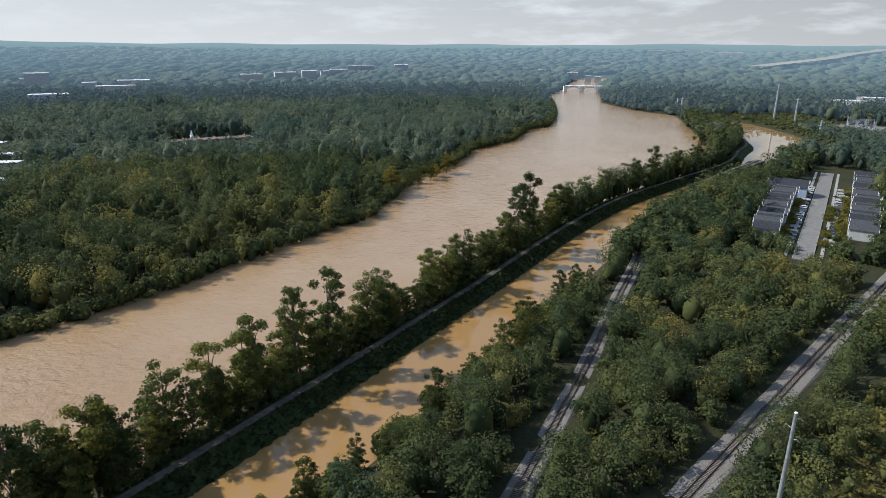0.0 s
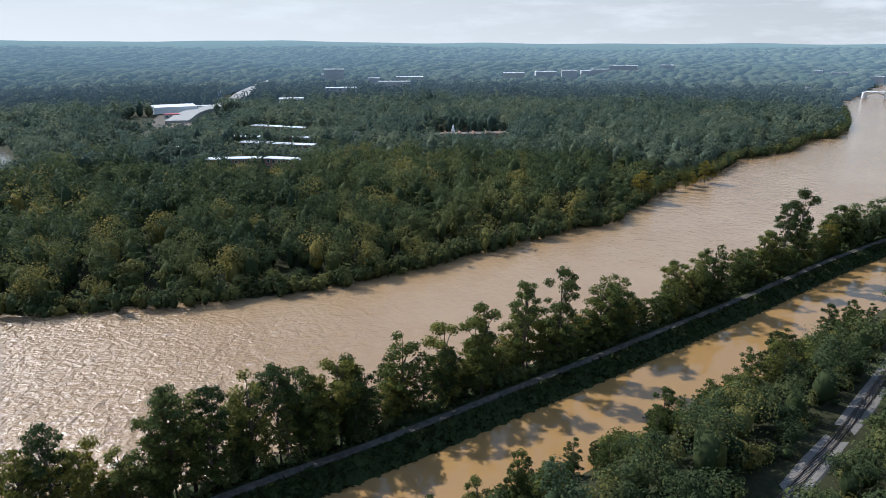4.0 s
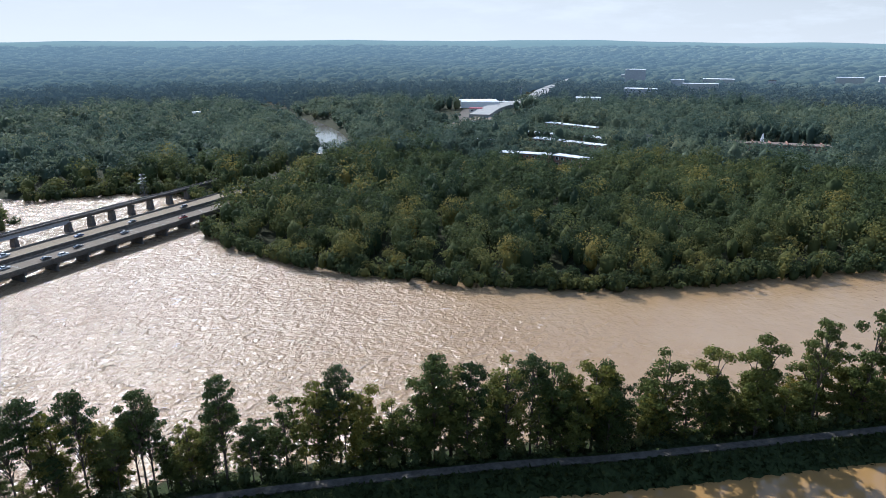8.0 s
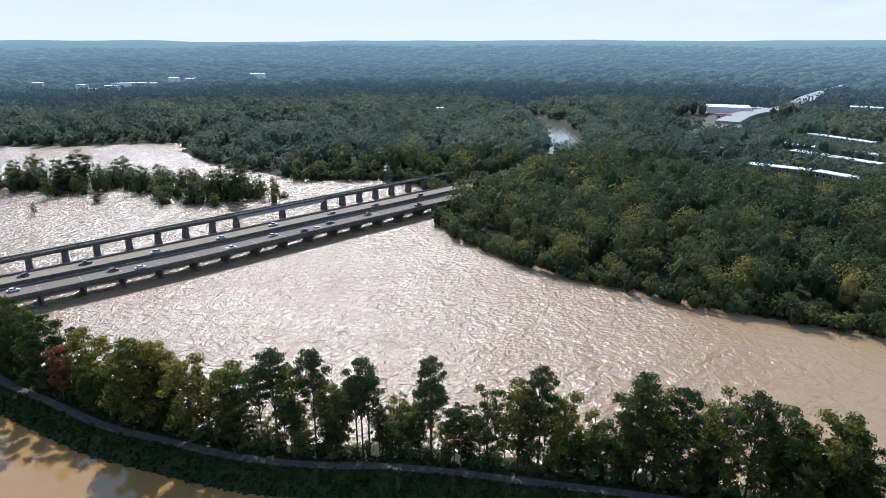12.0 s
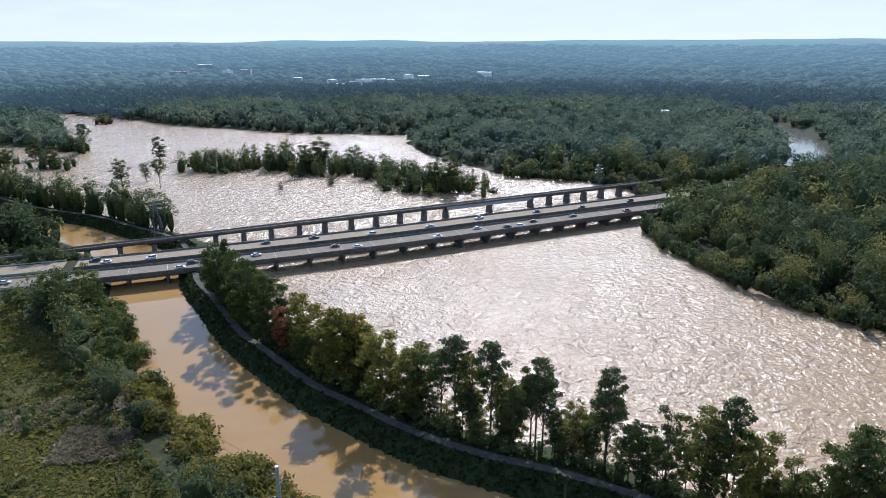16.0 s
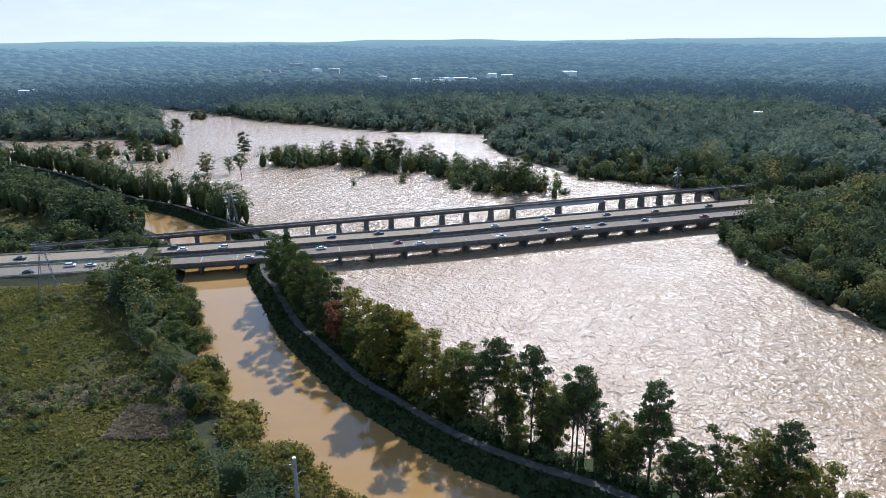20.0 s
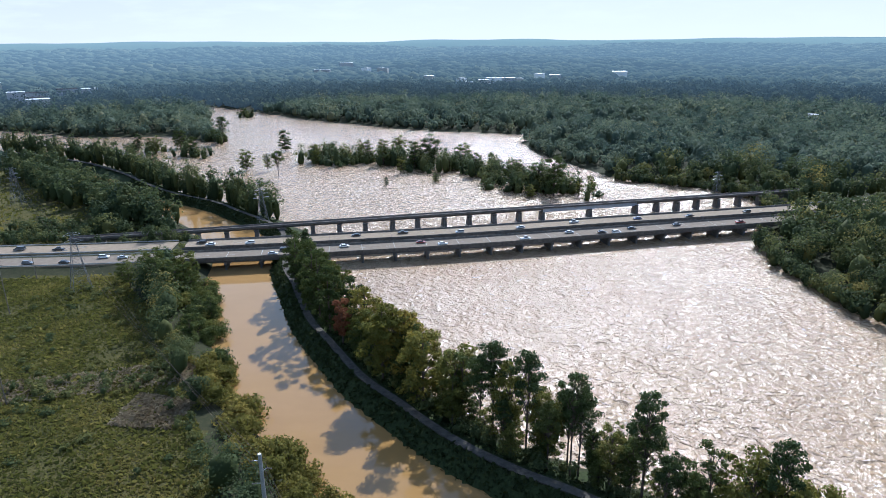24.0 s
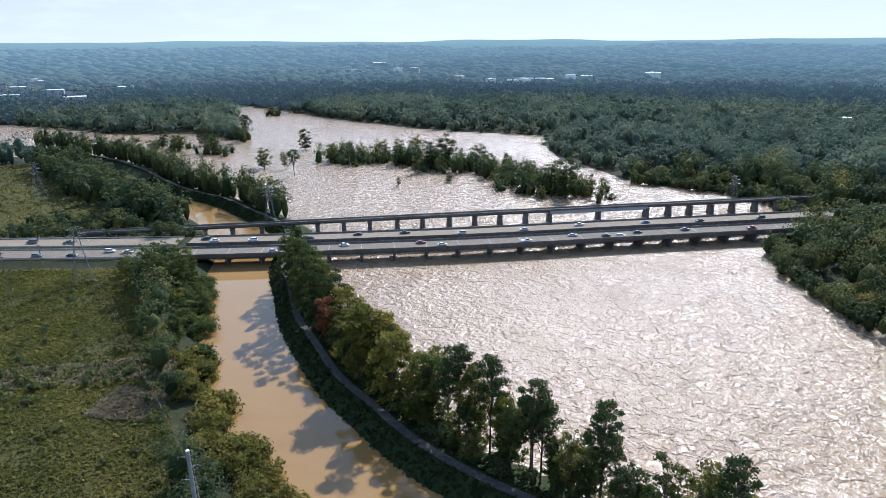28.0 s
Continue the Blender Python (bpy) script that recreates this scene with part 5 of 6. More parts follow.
# ---------------------------------------------------------------- vehicles
def car_mesh(kind):
    """Side profiles of (along, up), swept across the width: body, glasshouse."""
    if kind == "pickup":
        body = [(-2.7, 0.4), (-2.75, 0.75), (-2.7, 1.0), (-0.6, 1.02), (1.0, 1.02), (2.5, 0.9), (2.7, 0.7), (2.65, 0.4)]
        cabin = [(-0.7, 1.0), (-0.6, 1.75), (0.7, 1.75), (1.35, 1.0)]
    elif kind == "van":
        body = [(-2.6, 0.4), (-2.65, 0.8), (-2.6, 1.15), (1.6, 1.15), (2.5, 0.95), (2.65, 0.7), (2.6, 0.4)]
        cabin = [(-2.55, 1.1), (-2.4, 2.05), (1.0, 2.05), (1.9, 1.1)]
    elif kind == "suv":
        body = [(-2.3, 0.4), (-2.4, 0.75), (-2.3, 1.05), (1.0, 1.05), (2.2, 0.92), (2.4, 0.7), (2.3, 0.4)]
        cabin = [(-2.25, 1.02), (-1.9, 1.7), (0.5, 1.7), (1.25, 1.02)]
    else:
        body = [(-2.3, 0.35), (-2.4, 0.65), (-2.25, 0.92), (0.9, 0.92), (2.1, 0.8), (2.35, 0.6), (2.3, 0.35)]
        cabin = [(-1.8, 0.9), (-1.1, 1.42), (0.3, 1.42), (1.15, 0.9)]
    return body, cabin


def profile(outline, half, top_half):
    g = Geo()
    zmin, zmax = min(p[1] for p in outline), max(p[1] for p in outline)
    rows = []
    for s in (-1, 1):
        rows.append([(x, s * (half + (top_half - half) * (z - zmin) / (zmax - zmin)), z) for x, z in outline])
    base = g.quad_strip(rows, True)
    k = len(outline)
    g.f += [tuple(base + i for i in range(k)), tuple(base + k + i for i in reversed(range(k)))]
    return g


CARS = {}


def vehicle(kind, colour, m, group):
    key = (kind, colour)
    if key in CARS:
        o = copy_thing(CARS[key], m)
    else:
        o = CARS[key] = empty("truck" if kind == "pickup" else kind if kind == "van" else "car")
        body, cabin = car_mesh(kind)
        profile(body, 0.92, 0.86).ob("body", CAR_PAINTS[colour], o)
        profile(cabin, 0.84, 0.66).ob("glasshouse", GLASS_DARK, o, "dark tinted glass")
        top = max(p[1] for p in cabin)
        xs = [p[0] for p in cabin if p[1] == top]
        Geo().box(((xs[0] + xs[1]) / 2, 0, top + 0.02), (abs(xs[1] - xs[0]) + 0.1, 1.36, 0.05), 0, 0.1).ob("roof", CAR_PAINTS[colour], o)
        for sx in (-1.45, 1.45):
            for sy in (-0.8, 0.8):
                w = Geo().tube([(sx, sy - 0.11, 0.34), (sx, sy + 0.11, 0.34)], [0.34, 0.34], 12).ob("wheel", RUBBER, o)
                Geo().tube([(sx, sy * 1.13 - 0.02, 0.34), (sx, sy * 1.13 + 0.03, 0.34)], [0.2, 0.2], 8).ob("rim", STEEL, w)
        for sy in (-0.62, 0.62):
            Geo().box((2.33 if kind in ("car", "suv") else 2.62, sy, 0.68), (0.1, 0.34, 0.14)).ob("headlight", WHITE_PAINT, o)
            Geo().box((-2.36 if kind in ("car", "suv") else -2.7, sy, 0.76), (0.08, 0.3, 0.14)).ob("tail_light", CAR_PAINTS["red"], o)
    o.matrix_basis = m
    return tagged(o, f"{colour} {'pickup truck' if kind == 'pickup' else kind} on the {'highway' if 'highway' in group else 'residential street'}", "truck" if kind == "pickup" else kind if kind == "van" else "car", group)


HW_LINE = np.array(HW)
# x, lane offset, kind, colour: the far lanes run one way, the near lanes the other
TRAFFIC = [(-195, 9.5, "van", "grey"), (-149, -6.5, "suv", "white"), (-180, -12, "suv", "grey"), (-164, -12, "car", "black"), (-140, -8, "car", "silver"), (-57, 7.0, "car", "black"),
           (-109, 11, "suv", "black"), (-104, 7.5, "car", "white"), (-85, 7, "suv", "white"), (-72, -12, "car", "silver"), (-67, -7, "suv", "black"), (-39, -6.5, "car", "white"),
           (-9, 11, "pickup", "black"), (-33, 11, "car", "black"), (-2, -7, "car", "red"), (8, -11.5, "car", "white"), (53, 7.5, "car", "silver"), (84, 10.5, "pickup", "silver")]
TRAFFIC_B = [(186, 7.5, "suv", "black"), (49, -12, "pickup", "white"), (74, -7, "car", "silver"), (90, -11, "car", "black"), (97, -13, "suv", "white"), (108, -8, "car", "black"),
             (134, -7.5, "car", "grey"), (169, -11, "pickup", "red"), (-176, 8, "pickup", "black"), (20, 6.5, "suv", "silver"), (120, 9, "car", "blue"), (150, 7.2, "car", "black")]
for row in (TRAFFIC, TRAFFIC_B):
    for x, o, kind, colour in row:
        (px, py, pz), a = at_x(HW_LINE, x)
        vehicle(kind, colour, Matrix.LocRotScale((px - o * math.sin(a), py + o * math.cos(a), pz + 0.01), Euler((0, 0, a + (math.pi if o > 0 else 0))), None), "vehicles on the highway")


# ---------------------------------------------------------------- houses and other buildings
def window_row(parent, x0, x1, y, z, w, h, n, axis="x"):
    """Windows of their own along one wall, in the building's own axes."""
    for i in range(n):
        u = x0 + (i + 0.5) * (x1 - x0) / n
        c, size = ((u, y, z), (w, 0.12, h)) if axis == "x" else ((y, u, z), (0.12, w, h))
        frame_ob = Geo().box(c, (size[0] * 1.18 if axis == "x" else 0.1, size[1] * 1.18 if axis == "y" else 0.1, h * 1.15)).ob("window", WHITE_PAINT, parent)
        Geo().box(c, size).ob("pane", GLASS_DARK, frame_ob)


def gable_house(x, y, turn, w, d, h, wall_mat, roof_mat, label, group, ridge="y", rise=4.3, name="house"):
    """Walls, a gabled roof with its ridge along one axis, windows and a door."""
    z = float(ground_z(x, y))
    root = tagged(empty(name, Matrix.LocRotScale((x, y, z - 0.2), Euler((0, 0, turn)), None)), label, "house", group)
    if ridge == "y":
        outline = [(-w / 2, 0), (w / 2, 0), (w / 2, h), (0, h + rise), (-w / 2, h)]
        g = Geo()
        rows = [[(px, s * d / 2, pz) for px, pz in outline] for s in (-1, 1)]
        b = g.quad_strip(rows, True)
        g.f += [tuple(b + i for i in range(5)), tuple(b + 5 + i for i in reversed(range(5)))]
        g.ob("wall", wall_mat, root)
        k = rise / (w / 2)
        for s in (-1, 1):
            r = Geo()
            rows = [[(0, e * (d / 2 + 0.5), h + rise + dz), (s * (w / 2 + 0.45), e * (d / 2 + 0.5), h - 0.45 * k + dz)] for e, dz in ((-1, 0.05), (1, 0.05))]
            lower = [[(p[0], p[1], p[2] + 0.22) for p in row] for row in rows]
            r.v = [tuple(p) for row in rows + lower for p in row]
            r.f = [(0, 1, 3, 2), (4, 6, 7, 5), (0, 4, 5, 1), (2, 3, 7, 6), (1, 5, 7, 3), (0, 2, 6, 4)]
            r.ob("roof", roof_mat, root)
        trim = Geo()
        for e in (-1, 1):
            for s in (-1, 1):
                trim.beam((0, e * (d / 2 + 0.52), h + rise + 0.12), (s * (w / 2 + 0.45), e * (d / 2 + 0.52), h - 0.45 * k + 0.12), 0.12, 0.42)
        trim.ob("gable_trim", WHITE_PAINT, root, "white gable trim")
    for e in (-1, 1):
        for zz in (1.7, 4.6):
            window_row(root, -w / 2 + 0.4, w / 2 - 0.4, e * d / 2, zz, 1.1, 1.4, 3 if w > 8 else 2)
    Geo().box((w * 0.25, -d / 2, 1.1), (1.0, 0.14, 2.1)).ob("door", BROWN_ROOF, root)
    return root


street_dir = np.array([0.751, -0.66])
street_nrm = np.array([0.66, 0.751])
street_turn = math.atan2(street_dir[1], street_dir[0])
base = np.array([264.5, -228.0])
house_rng = random.Random(3)
# roof colours alternate in place of lit and shaded slopes
for i in range(16):
    p = base + street_dir * (10 + 6.9 * i) + street_nrm * (21.5 + house_rng.uniform(-1.2, 1.2))
    gable_house(p[0], p[1], street_turn, 6.2, 12, (6.2, 7.4, 6.8)[i % 3], SIDING if i % 3 else SIDING_BLUE, (SHINGLE, SUNLIT_SHINGLE)[i % 2], "two-storey grey-roofed row house with white gable trim", "row houses", rise=3.2)
p = base + street_dir * 132 + street_nrm * 22
gable_house(p[0], p[1], street_turn, 15, 24, 7.0, SIDING_BLUE, SHINGLE, "large blue-grey gabled house at the end of the row", "row houses", rise=4)
for i in range(20):
    p = base + street_dir * (34 + 7.8 * i) + street_nrm * (-23 + house_rng.uniform(-1.4, 1.4))
    gable_house(p[0], p[1], street_turn + math.pi, 7.0, 12.5, (6.2, 7.6, 6.9)[i % 3], WHITE_PAINT if i in (2, 3, 5, 9) else SIDING, (SUNLIT_SHINGLE, SHINGLE)[i % 2], "two-storey grey-roofed row house with white gable trim", "row houses")
for i, (u, v) in enumerate(((16, -42), (36, -44))):
    p = base + street_dir * u + street_nrm * v
    gable_house(p[0], p[1], street_turn + math.pi, 12, 13, 6.2, SIDING if i else WHITE_PAINT, SHINGLE, "pale house with a grey roof and porch", "row houses")
# solar panels on one roof
p = base + street_dir * 46 + street_nrm * -20
solar = tagged(empty("solar_panel", Matrix.LocRotScale((p[0], p[1], 13.4), Euler((radians(0), radians(31), street_turn)), None)), "dark blue solar panels on a roof", "solar panel")
for i in range(3):
    for j in range(3):
        Geo().box((-1.1 + i * 1.1, -3.4 + j * 3.4, 0), (1.0, 3.2, 0.06)).ob("panel", CAR_PAINTS["blue"], solar)
zs = [float(ground_z(x, y)) for x, y in STREET]
tagged(Geo().sweep([(x, y, max(zs) + 0.3) for x, y in STREET], [(-4.2, -1.5), (4.2, -1.5), (4.2, 0), (-4.2, 0)]).ob("road", STREET_SURFACE), "pale asphalt residential street", "road", kind="structure")
street_z = max(zs) + 0.3
for s in (-1, 1):
    tagged(Geo().sweep([(x, y, street_z) for x, y in STREET], [(s * 4.3 - 0.12, -1.5), (s * 4.3 + 0.12, -1.5), (s * 4.3 + 0.12, 0.14), (s * 4.3 - 0.12, 0.14)]).ob("kerb", CONCRETE), "pale concrete kerb", "kerb", kind="structure")
    tagged(Geo().sweep([(x, y, street_z) for x, y in STREET], [(s * 7.6 - 0.8, -1.5), (s * 7.6 + 0.8, -1.5), (s * 7.6 + 0.8, 0.02), (s * 7.6 - 0.8, 0.02)]).ob("pavement", CONCRETE), "pale concrete footway along the street", "pavement", kind="structure")
for i in range(15):
    for v in (-10.4, 10.4):
        q = base + street_dir * (12 + 11 * i) + street_nrm * v
        tagged(Geo().box((q[0], q[1], street_z - 0.7), (5.2, 7.0, 1.45), street_turn).ob("pavement", CONCRETE), "pale concrete driveway of a row house", "driveway", kind="structure")
for i in range(22):
    u, v = 6 + 7.2 * i + house_rng.uniform(-2, 2), house_rng.choice([-9.5, 9.5])
    q = base + street_dir * u + street_nrm * v
    vehicle(house_rng.choice(["car", "suv", "car", "pickup"]), house_rng.choice(["white", "black", "grey", "silver", "blue", "black"]),
            Matrix.LocRotScale((q[0], q[1], street_z + 0.02), Euler((0, 0, street_turn + math.pi / 2 * (1 if v > 0 else -1))), None), "cars parked at the row houses")
for i in range(60):
    u, v = 8 + 2.6 * i + house_rng.uniform(-2, 2), house_rng.choice([-12.8, -6.2, 12.8, -14, 13.5])
    q = base + street_dir * u + street_nrm * v
    plant(house_rng.choice(["scrub", "thicket", "scrub"]), q[0], q[1], house_rng.uniform(2.2, 6), "street shrubs", tree_rng, z=street_z)


def long_block(x0, y0, x1, y1, depth, h, wall_mat, roof_mat, label, name="apartment_block", overhang=0.8, floors=2):
    """A long flat-roofed block along a line, with rows of windows."""
    a = math.atan2(y1 - y0, x1 - x0)
    w = math.hypot(x1 - x0, y1 - y0)
    cx, cy = (x0 + x1) / 2, (y0 + y1) / 2
    z = float(ground_z(cx, cy))
    root = tagged(empty(name, Matrix.LocRotScale((cx, cy, z - 0.3), Euler((0, 0, a)), None)), label, "building", "far buildings")
    Geo().box((0, 0, h / 2), (w, depth, h)).ob("wall", wall_mat, root)
    Geo().box((0, 0, h + 0.25), (w + 2 * overhang, depth + 2 * overhang, 0.5), 0, 0.2).ob("roof", roof_mat, root)
    n = max(3, min(9, int(w / 5))) if math.hypot(cx, cy) < 1000 else 3
    for f in range(floors):
        zz = (f + 0.55) * h / floors
        for s in ((1,) if math.hypot(cx, cy) > 1000 else (-1, 1)):
            window_row(root, -w / 2 + 1, w / 2 - 1, s * depth / 2, zz, w / n * 0.45, h / floors * 0.45, n)
    return root


for x0, y0, x1, y1 in ((440, 300, 454, 262), (456, 257, 455, 226), (641, 372, 633, 308), (527, 320, 527, 292), (526, 286, 525, 248), (486, 368, 490, 345), (560, 350, 562, 318), (568, 290, 566, 268)):
    long_block(x0, y0, x1, y1, 9, 9.5, BRICK, WHITE_ROOF, "apartment block with a flat white roof among trees")
brown = long_block(632, 172, 660, 92, 14, 7.5, BRICK, BROWN_ROOF, "long brown brick building with stepped parapets")
for i in range(6):
    Geo().box((-36 + 14.4 * i, 0, 8.6), (0.7, 15.6, 1.8)).ob("parapet", BRICK, brown)
Geo().box((-12, 14, 5), (3, 3, 10)).ob("cupola_base", WHITE_PAINT, brown)
Geo().tube([(-12, 14, 10), (-12, 14, 12), (-12, 14, 15.5)], [1.1, 1.0, 0.05], 8).ob("cupola", WHITE_PAINT, brown)
long_block(800, 622, 838, 578, 46, 9, WHITE_PAINT, WHITE_ROOF, "large warehouse with a white roof", "warehouse", 0.3, 1)
for outline in ([(655, 520), (658, 482), (778, 545), (770, 592)], [(845, 640), (858, 602), (905, 615), (895, 655)], [(905, 655), (915, 612), (1010, 650), (1000, 700)]):
    zz = max(float(ground_z(px, py)) for px, py in outline) + 0.5
    tagged(Geo().prism(outline, zz - 3, zz).ob("pavement", LOT), "tan parking area beside the warehouse", "parking lot", kind="structure")
for i in range(5):
    long_block(862 + 12 * i, 625 - 13 * i, 870 + 12 * i, 600 - 13 * i, 7, 3.5, SIDING, WHITE_ROOF, "low storage shed with a white roof", "storage_shed", 0.3, 1)
tagged(Geo().sweep([(x, y, float(ground_z(x, y)) + 5) for x, y in FAR_ROAD], [(-14, -9), (14, -9), (14, 0), (-14, 0)]).ob("road", CONCRETE), "pale distant highway through the woods", "road", kind="structure")
far_rng = random.Random(21)
FAR_WALL = plain("dull_pale_wall", (0.3, 0.31, 0.32), (0.46, 0.47, 0.48), 0.5, 0.9)
for x0, y0, x1, y1, depth, h in FAR_BLOCKS + FAR_BLOCKS_B + FAR_BLOCKS_C:
    wall = far_rng.choice([SIDING, FAR_WALL, FAR_WALL, FAR_WALL, SIDING])
    roof = far_rng.choice([WHITE_ROOF, WHITE_ROOF, WHITE_ROOF, SHINGLE])
    if x0 > 1650 or (x0, y0) in ((1358, 598), (1475, 659)):
        wall, roof = FAR_WALL, WHITE_ROOF
    name, label = ("hospital", "pale multi-storey hospital block above the woods") if x0 == 1358 else ("building", "distant pale building with a flat roof among trees")
    long_block(x0, y0, x1, y1, depth, h * (1.0 if x0 == 1358 else 0.78), wall, roof, label, name, 0.3, 7 if x0 == 1358 else max(2, int(h / 7)))

# small shops and sheds scattered in the distance: middle, width
for k, (px, py, wide) in enumerate(TOWN):
    long_block(px, py, px + wide, py - 4 * (k % 3), 12 + 3 * (k % 4), 18 + 2 * (k % 3), (FAR_WALL, SIDING, WHITE_PAINT)[k % 3], WHITE_ROOF, "small pale shop building among distant trees", "shop", 0.3, 2)
long_block(742, 560, 752, 545, 12, 6, SIDING, RED_ROOF, "small red-roofed building beside a parking area", "shop", 0.5, 1)

# far reach of the river, lifted to treetop height to fit the camera's view
far_reach = np.array([(1900, -1290), (1953, -1370), (2060, -1550), (2200, -1770), (2340, -1990), (2553, -2275), (2680, -2440)], float)
tagged(Geo().sweep([(x, y, float(ground_z(x, y)) + 21) for x, y in far_reach], [(-30, -0.5), (30, -0.5), (30, 0), (-30, 0)]).ob("water_far_reach", CREEK_WATER), "distant pale reach of the river, lifted to treetop height for the view", "river", kind="structure")

# far arched bridge upstream
far_bridge = tagged(empty("arch_bridge"), "distant pale concrete bridge with low arches over the river", "bridge")
fa, fb = Vector((1362, -480, 12)), Vector((1326, -580, 12))
Geo().beam(fa, fb, 10, 1.6).ob("deck", WHITE_PAINT, far_bridge)
for k in range(4):
    p, q = fa.lerp(fb, k / 3), fa.lerp(fb, (k + 1) / 3)
    Geo().box((p.x, p.y, 5), (3.5, 9, 13), 0.35).ob("pier", WHITE_PAINT, far_bridge)
    if k < 3:
        pts = [p.lerp(q, u) + Vector((0, 0, -8 + 6.5 * math.sin(math.pi * u))) for u in np.linspace(0, 1, 9)]
        Geo().tube([tuple(v) for v in pts], [1.5] * 9, 6).ob("arch", WHITE_PAINT, far_bridge)
small = tagged(empty("arch_bridge"), "distant pale concrete bridge half hidden by woods", "bridge")
Geo().beam((1285, -640, 14), (1245, -690, 14), 10, 2.0).ob("deck", WHITE_PAINT, small)
Geo().box((1265, -665, 6), (4, 9, 14), 0.7).ob("pier", WHITE_PAINT, small)

# substation
sub_z = float(ground_z(668, -612)) + 0.5
tagged(Geo().box((675, -610, sub_z - 1), (90, 62, 2), -0.7).ob("pavement", BALLAST), "pale gravel yard of a substation", "yard", kind="structure")
sub = tagged(empty("substation"), "substation frames and gear of grey steel", "substation")
sub_rng = random.Random(8)
for i in range(6):
    for j in range(4):
        c = Vector((645 + 11 * i + 4 * j, -590 - 9 * i + 9 * j - 14, sub_z))
        Geo().beam(c, c + Vector((0, 0, sub_rng.uniform(6, 12))), 0.5, 0.5).ob("post", STEEL, sub)
    Geo().beam((645 + 11 * i, -604 - 9 * i, sub_z + 8), (657 + 11 * i, -577 - 9 * i, sub_z + 8), 0.5, 0.5).ob("beam", STEEL, sub)
for i in range(4):
    Geo().box((655 + 13 * i, -608 - 6 * i, sub_z + 1.6), (4, 3, 3.2), 0.4, 0.2).ob("transformer", STEEL, sub)

# ---------------------------------------------------------------- field growth
rs = np.random.RandomState(12)
x, y = rs.uniform(-215, -30, 2600), rs.uniform(70, 250, 2600)
bank_way = side_distance(x, y, LEVEE_LINE)
ditch = np.abs(y - (168 + 0.28 * (x + 90))) < 8
patch = np.sin(x * 0.09 + 1) * np.sin(y * 0.11) + 0.7 * np.sin(x * 0.031) * np.cos(y * 0.043 + 1)
ok = inside(x, y, FIELD) & (ditch | (bank_way < 54) | (patch > 0.55 + 0.5 * rs.random(len(x))) | (rs.random(len(x)) > 0.93))
x, y, near_wet = x[ok], y[ok], ditch[ok] | (bank_way[ok] < 54)
n = len(x)
crowns("field_scrub", "brambles and yellow-green scrub over the field", x, y, ground_z(x, y), rs.uniform(0.7, 1.9, n) + near_wet * rs.uniform(0, 2.4, n), rs.uniform(0.9, 2.6, n), 0.2 + rs.random(n) * 0.65, 90, 0.28, rs, WOODS, 7, 1, 0.4)



def weeds(name, label, area, count, size, mat, seed):
    """Rough grass and weeds: short upright blades in tufts."""
    rs = np.random.RandomState(seed)
    lo, hi = area.min(0), area.max(0)
    x, y = rs.uniform(lo[0], hi[0], count), rs.uniform(lo[1], hi[1], count)
    clump = np.sin(x * 0.21) * np.sin(y * 0.17 + 1) + np.sin(x * 0.07 + 2) * np.sin(y * 0.09)
    keep = inside(x, y, area) & (clump + rs.normal(scale=0.6, size=count) > -1.1)
    x, y = x[keep], y[keep]
    k = len(x)
    z = ground_z(x, y)
    a = rs.random(k) * 6.28
    s = size * (0.4 + rs.random(k))
    u = np.stack([np.cos(a), np.sin(a), 0 * a], -1) * s[:, None] * 0.8
    up = np.stack([rs.normal(scale=0.4, size=k), rs.normal(scale=0.4, size=k), np.ones(k)], -1) * s[:, None]
    c = np.stack([x, y, z - 0.05], -1)
    q = np.stack([c - u, c + u, c + u * 0.6 + up, c - u * 0.6 + up], 1)
    tone = np.clip(0.45 + 0.25 * clump[keep] + rs.normal(scale=0.2, size=k), 0, 1)
    tagged(new(name, quads_mesh(name, q, mat, tone)), label, "grass", kind="stuff")


WEEDS = foliage("field_weeds", [(0.0, (0.05, 0.058, 0.014)), (0.5, (0.122, 0.118, 0.028)), (1.0, (0.23, 0.185, 0.055))], 0.45)
DRY = foliage("dry_canes", [(0.0, (0.12, 0.092, 0.055)), (0.5, (0.22, 0.175, 0.11)), (1.0, (0.36, 0.3, 0.2))], 0.35)
FIELD_NEAR = np.array([(-215, 60), (-40, 40), (-24, 98), (-46, 136), (-60, 160), (-80, 192), (-97, 222), (-112, 238), (-130, 262), (-215, 255)])
weeds("field_grass", "rough green and yellowing grass of a field", FIELD_NEAR, 260000, 0.36, WEEDS, 41)
weeds("field_grass", "rough green grass of the wide field", FIELD, 50000, 0.7, WEEDS, 46)
weeds("field_grass", "rough bright green grass beyond the highway", FIELD_BEYOND, 9000, 0.9, WEEDS, 42)
weeds("field_grass", "rough grass and weeds beside the railway", GRASS_NEAR, 26000, 0.6, WEEDS, 43)
weeds("dry_reeds", "dry grey-brown reeds along a ditch in the field", np.array([(-135, 152), (-60, 172), (-56, 188), (-140, 166)]), 11000, 0.62, DRY, 44)
weeds("dry_reeds", "dry grey-brown canes beside the field", np.array([(-78, 148), (-60, 146), (-58, 160), (-76, 164)]), 5500, 0.68, DRY, 45)


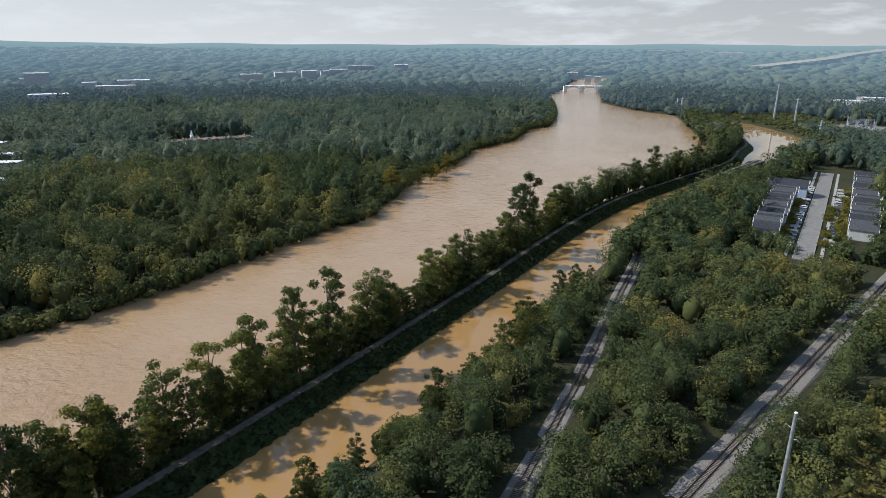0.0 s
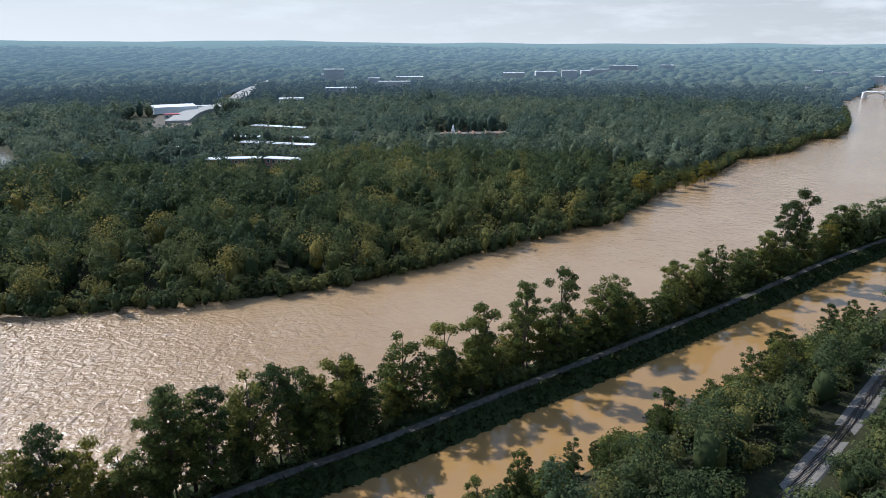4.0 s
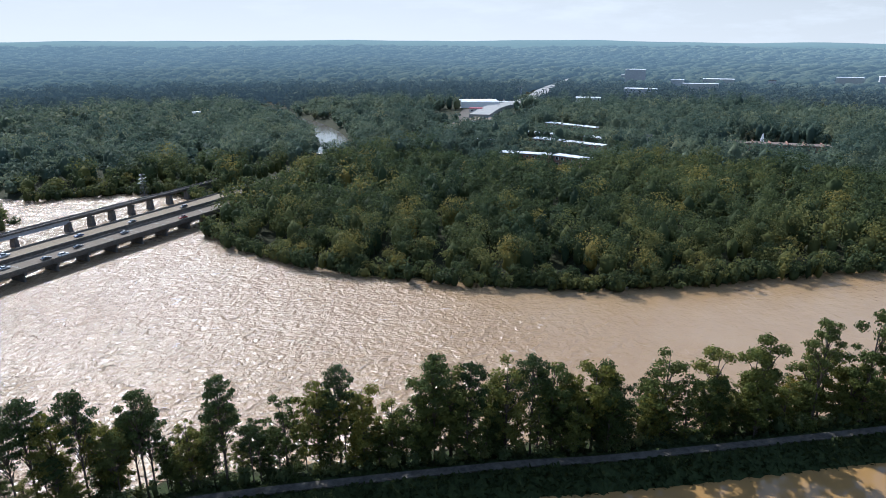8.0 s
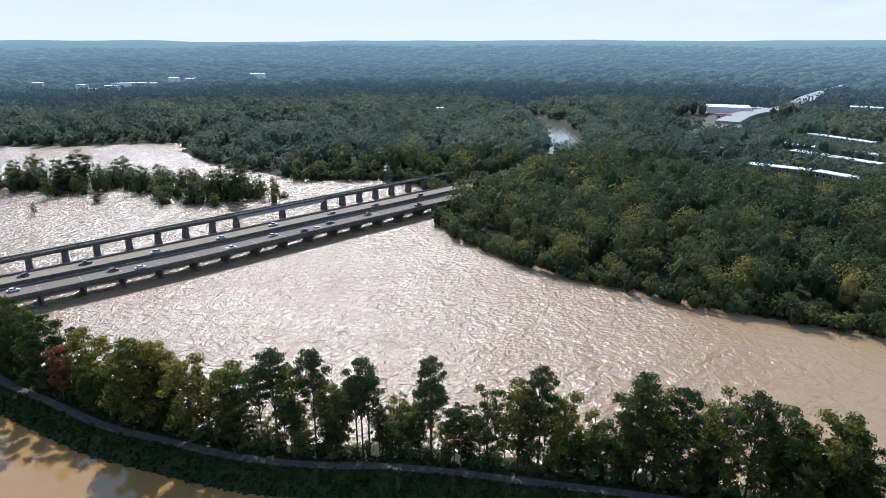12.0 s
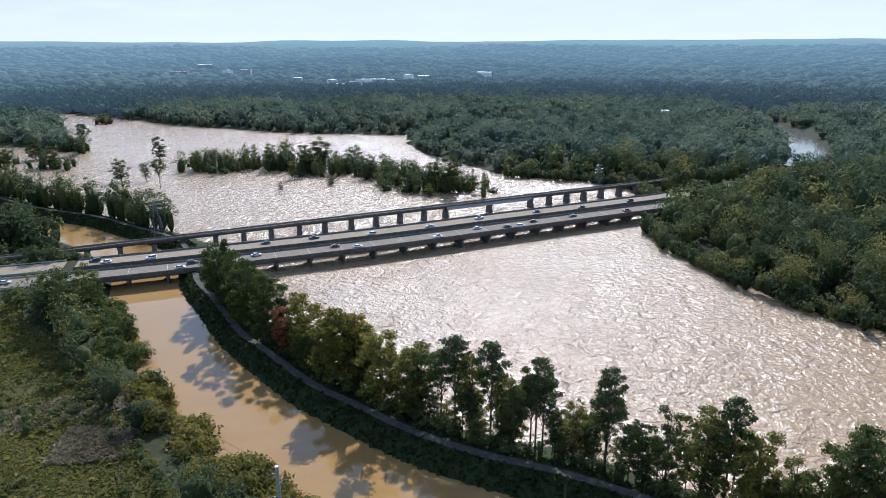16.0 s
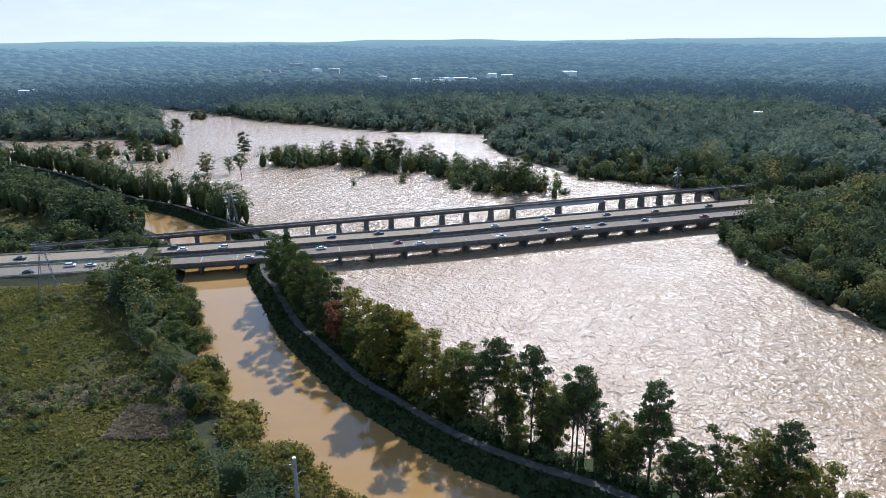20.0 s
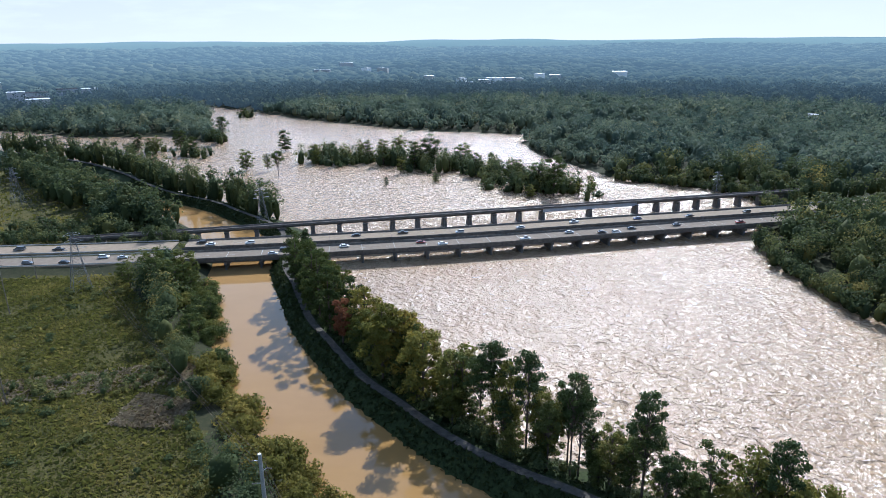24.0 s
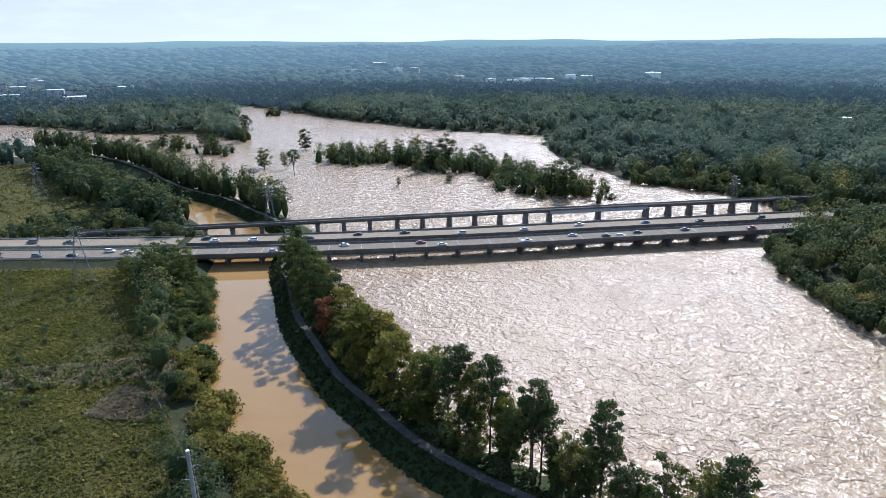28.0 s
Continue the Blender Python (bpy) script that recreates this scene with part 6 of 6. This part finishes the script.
def slope_weeds(name, label, lo, hi, step, size, mat, seed):
    """Weeds in a band along the levee, lo to hi metres from its middle."""
    rs = np.random.RandomState(seed)
    nrm = normals(LEVEE)
    keep = (LEVEE[:, 0] < 520) & (LEVEE[:, 1] < 470)
    base_xy, nrm = LEVEE[keep], nrm[keep]
    n = int(len(base_xy) * 5 / step)
    i = rs.randint(0, len(base_xy) - 1, n)
    o = rs.uniform(lo, hi, n)
    p = base_xy[i] + (base_xy[i + 1] - base_xy[i]) * rs.random((n, 1)) + nrm[i] * o[:, None]
    z = ground_z(p[:, 0], p[:, 1])
    a, s = rs.random(n) * 6.28, size * (0.5 + rs.random(n))
    u = np.stack([np.cos(a), np.sin(a), 0 * a], -1) * s[:, None] * 0.7
    up = np.stack([rs.normal(scale=0.5, size=n), rs.normal(scale=0.5, size=n), np.ones(n)], -1) * s[:, None]
    c = np.stack([p[:, 0], p[:, 1], z - 0.1], -1)
    q = np.stack([c - u, c + u, c + u * 0.7 + up, c - u * 0.7 + up], 1)
    tagged(new(name, quads_mesh(name, q, mat, rs.random(n) * 0.7)), label, "grass", kind="stuff")


# dark bank growth, its colour lowered further to imitate deep shade
BANK_WEEDS = foliage("bank_weeds", [(0.0, (0.016, 0.024, 0.009)), (0.6, (0.036, 0.047, 0.016)), (1.0, (0.075, 0.078, 0.026))], 0.25)
slope_weeds("levee_weeds", "dark green weeds on the levee slope, coloured darker for shade", 1.6, 7.6, 0.06, 0.6, BANK_WEEDS, 51)
slope_weeds("levee_weeds", "dark green weeds and leaf litter under the levee trees, coloured darker for shade", -9.0, -1.7, 0.09, 0.6, BANK_WEEDS, 52)


# scrub beside the railways and over the rough ground by the power pole
rs = np.random.RandomState(88)
for line in (RAIL_ONE, RAIL_TWO):
    run = np.linalg.norm(np.diff(line, axis=0), axis=1).sum()
    v = rs.uniform(0, min(run, 420), 420)
    spots = np.array([(*along(line, q)[0], along(line, q)[1]) for q in v])
    o = rs.choice([-1, 1], len(v)) * (rs.uniform(5.6, 10.5, len(v)) if line is RAIL_ONE else rs.uniform(7.2, 12, len(v)))
    x, y = spots[:, 0] - o * np.sin(spots[:, 2]), spots[:, 1] + o * np.cos(spots[:, 2])
    ok = (side_distance(x, y, LEVEE_LINE) > 42) & (np.abs(side_distance(x, y, RAIL_ONE)) > 5.4) & (np.abs(side_distance(x, y, RAIL_TWO)) > 7) & (np.abs(side_distance(x, y, STREET)) > 34)
    n = int(ok.sum())
    crowns("rail_scrub", "low olive and green scrub beside the railway", x[ok], y[ok], ground_z(x[ok], y[ok]), rs.uniform(1.8, 6, n), rs.uniform(1.2, 2.8, n), rs.random(n) * 0.9, 90, 0.36, rs, WOODS, 5)
x, y = rs.uniform(0, 165, 1500), rs.uniform(-215, -35, 1500)
ok = inside(x, y, GRASS_NEAR) & (np.abs(side_distance(x, y, RAIL_TWO)) > 7)
x, y = x[ok], y[ok]
n = len(x)
crowns("rough_scrub", "yellow-olive shrubs over rough ground", x, y, ground_z(x, y), rs.uniform(1.0, 4.2, n) + 5 * (rs.random(n) > 0.93), rs.uniform(1.3, 3.0, n), 0.45 + rs.random(n) * 0.5, 80, 0.4, rs, WOODS, 5)
x, y = rs.uniform(-230, -100, 420), rs.uniform(296, 345, 420)
ok = (np.abs(side_distance(x, y, HIGHWAY)) > 19) & (np.abs(side_distance(x, y, RAIL_BRIDGE)) > 5) & (side_distance(x, y, LEVEE_LINE) > 42)
x, y = x[ok], y[ok]
n = len(x)
crowns("rough_scrub", "green shrubs and small trees between highway and railway", x, y, ground_z(x, y), rs.uniform(1.5, 6, n), rs.uniform(1.5, 3.4, n), rs.random(n) * 0.7, 60, 0.5, rs, WOODS, 5)

# trees behind and before the row houses
spots = [base + street_dir * u + street_nrm * v for u in np.arange(-6, 170, 6.5) for v in (33, 36, -38)] + [base + street_dir * u + street_nrm * v for u in (-12, -7, -3) for v in np.arange(-36, 38, 6.0) if abs(v) > 7]
spots = np.array(spots) + rs.uniform(-2, 2, (len(spots), 2))
n = len(spots)
crowns("garden_trees", "green trees behind the row houses", spots[:, 0], spots[:, 1], ground_z(spots[:, 0], spots[:, 1]), rs.uniform(6, 11, n), rs.uniform(3, 4.6, n), rs.random(n) * 0.6, 170, 0.6, rs, WOODS, 5)

x, y = rs.uniform(560, 840, 900), rs.uniform(-640, -440, 900)
d = side_distance(x, y, LEVEE_LINE)
ok = (d > 78) & (d < 190) & ~((x > 615) & (x < 730) & (y < -560))
x, y = x[ok], y[ok]
n = len(x)
crowns("rough_scrub", "yellow-green shrubs on the bank of the canal basin", x, y, ground_z(x, y), rs.uniform(1.5, 6, n), rs.uniform(1.8, 4.2, n), 0.3 + rs.random(n) * 0.5, 30, 1.0, rs, WOODS, 5)
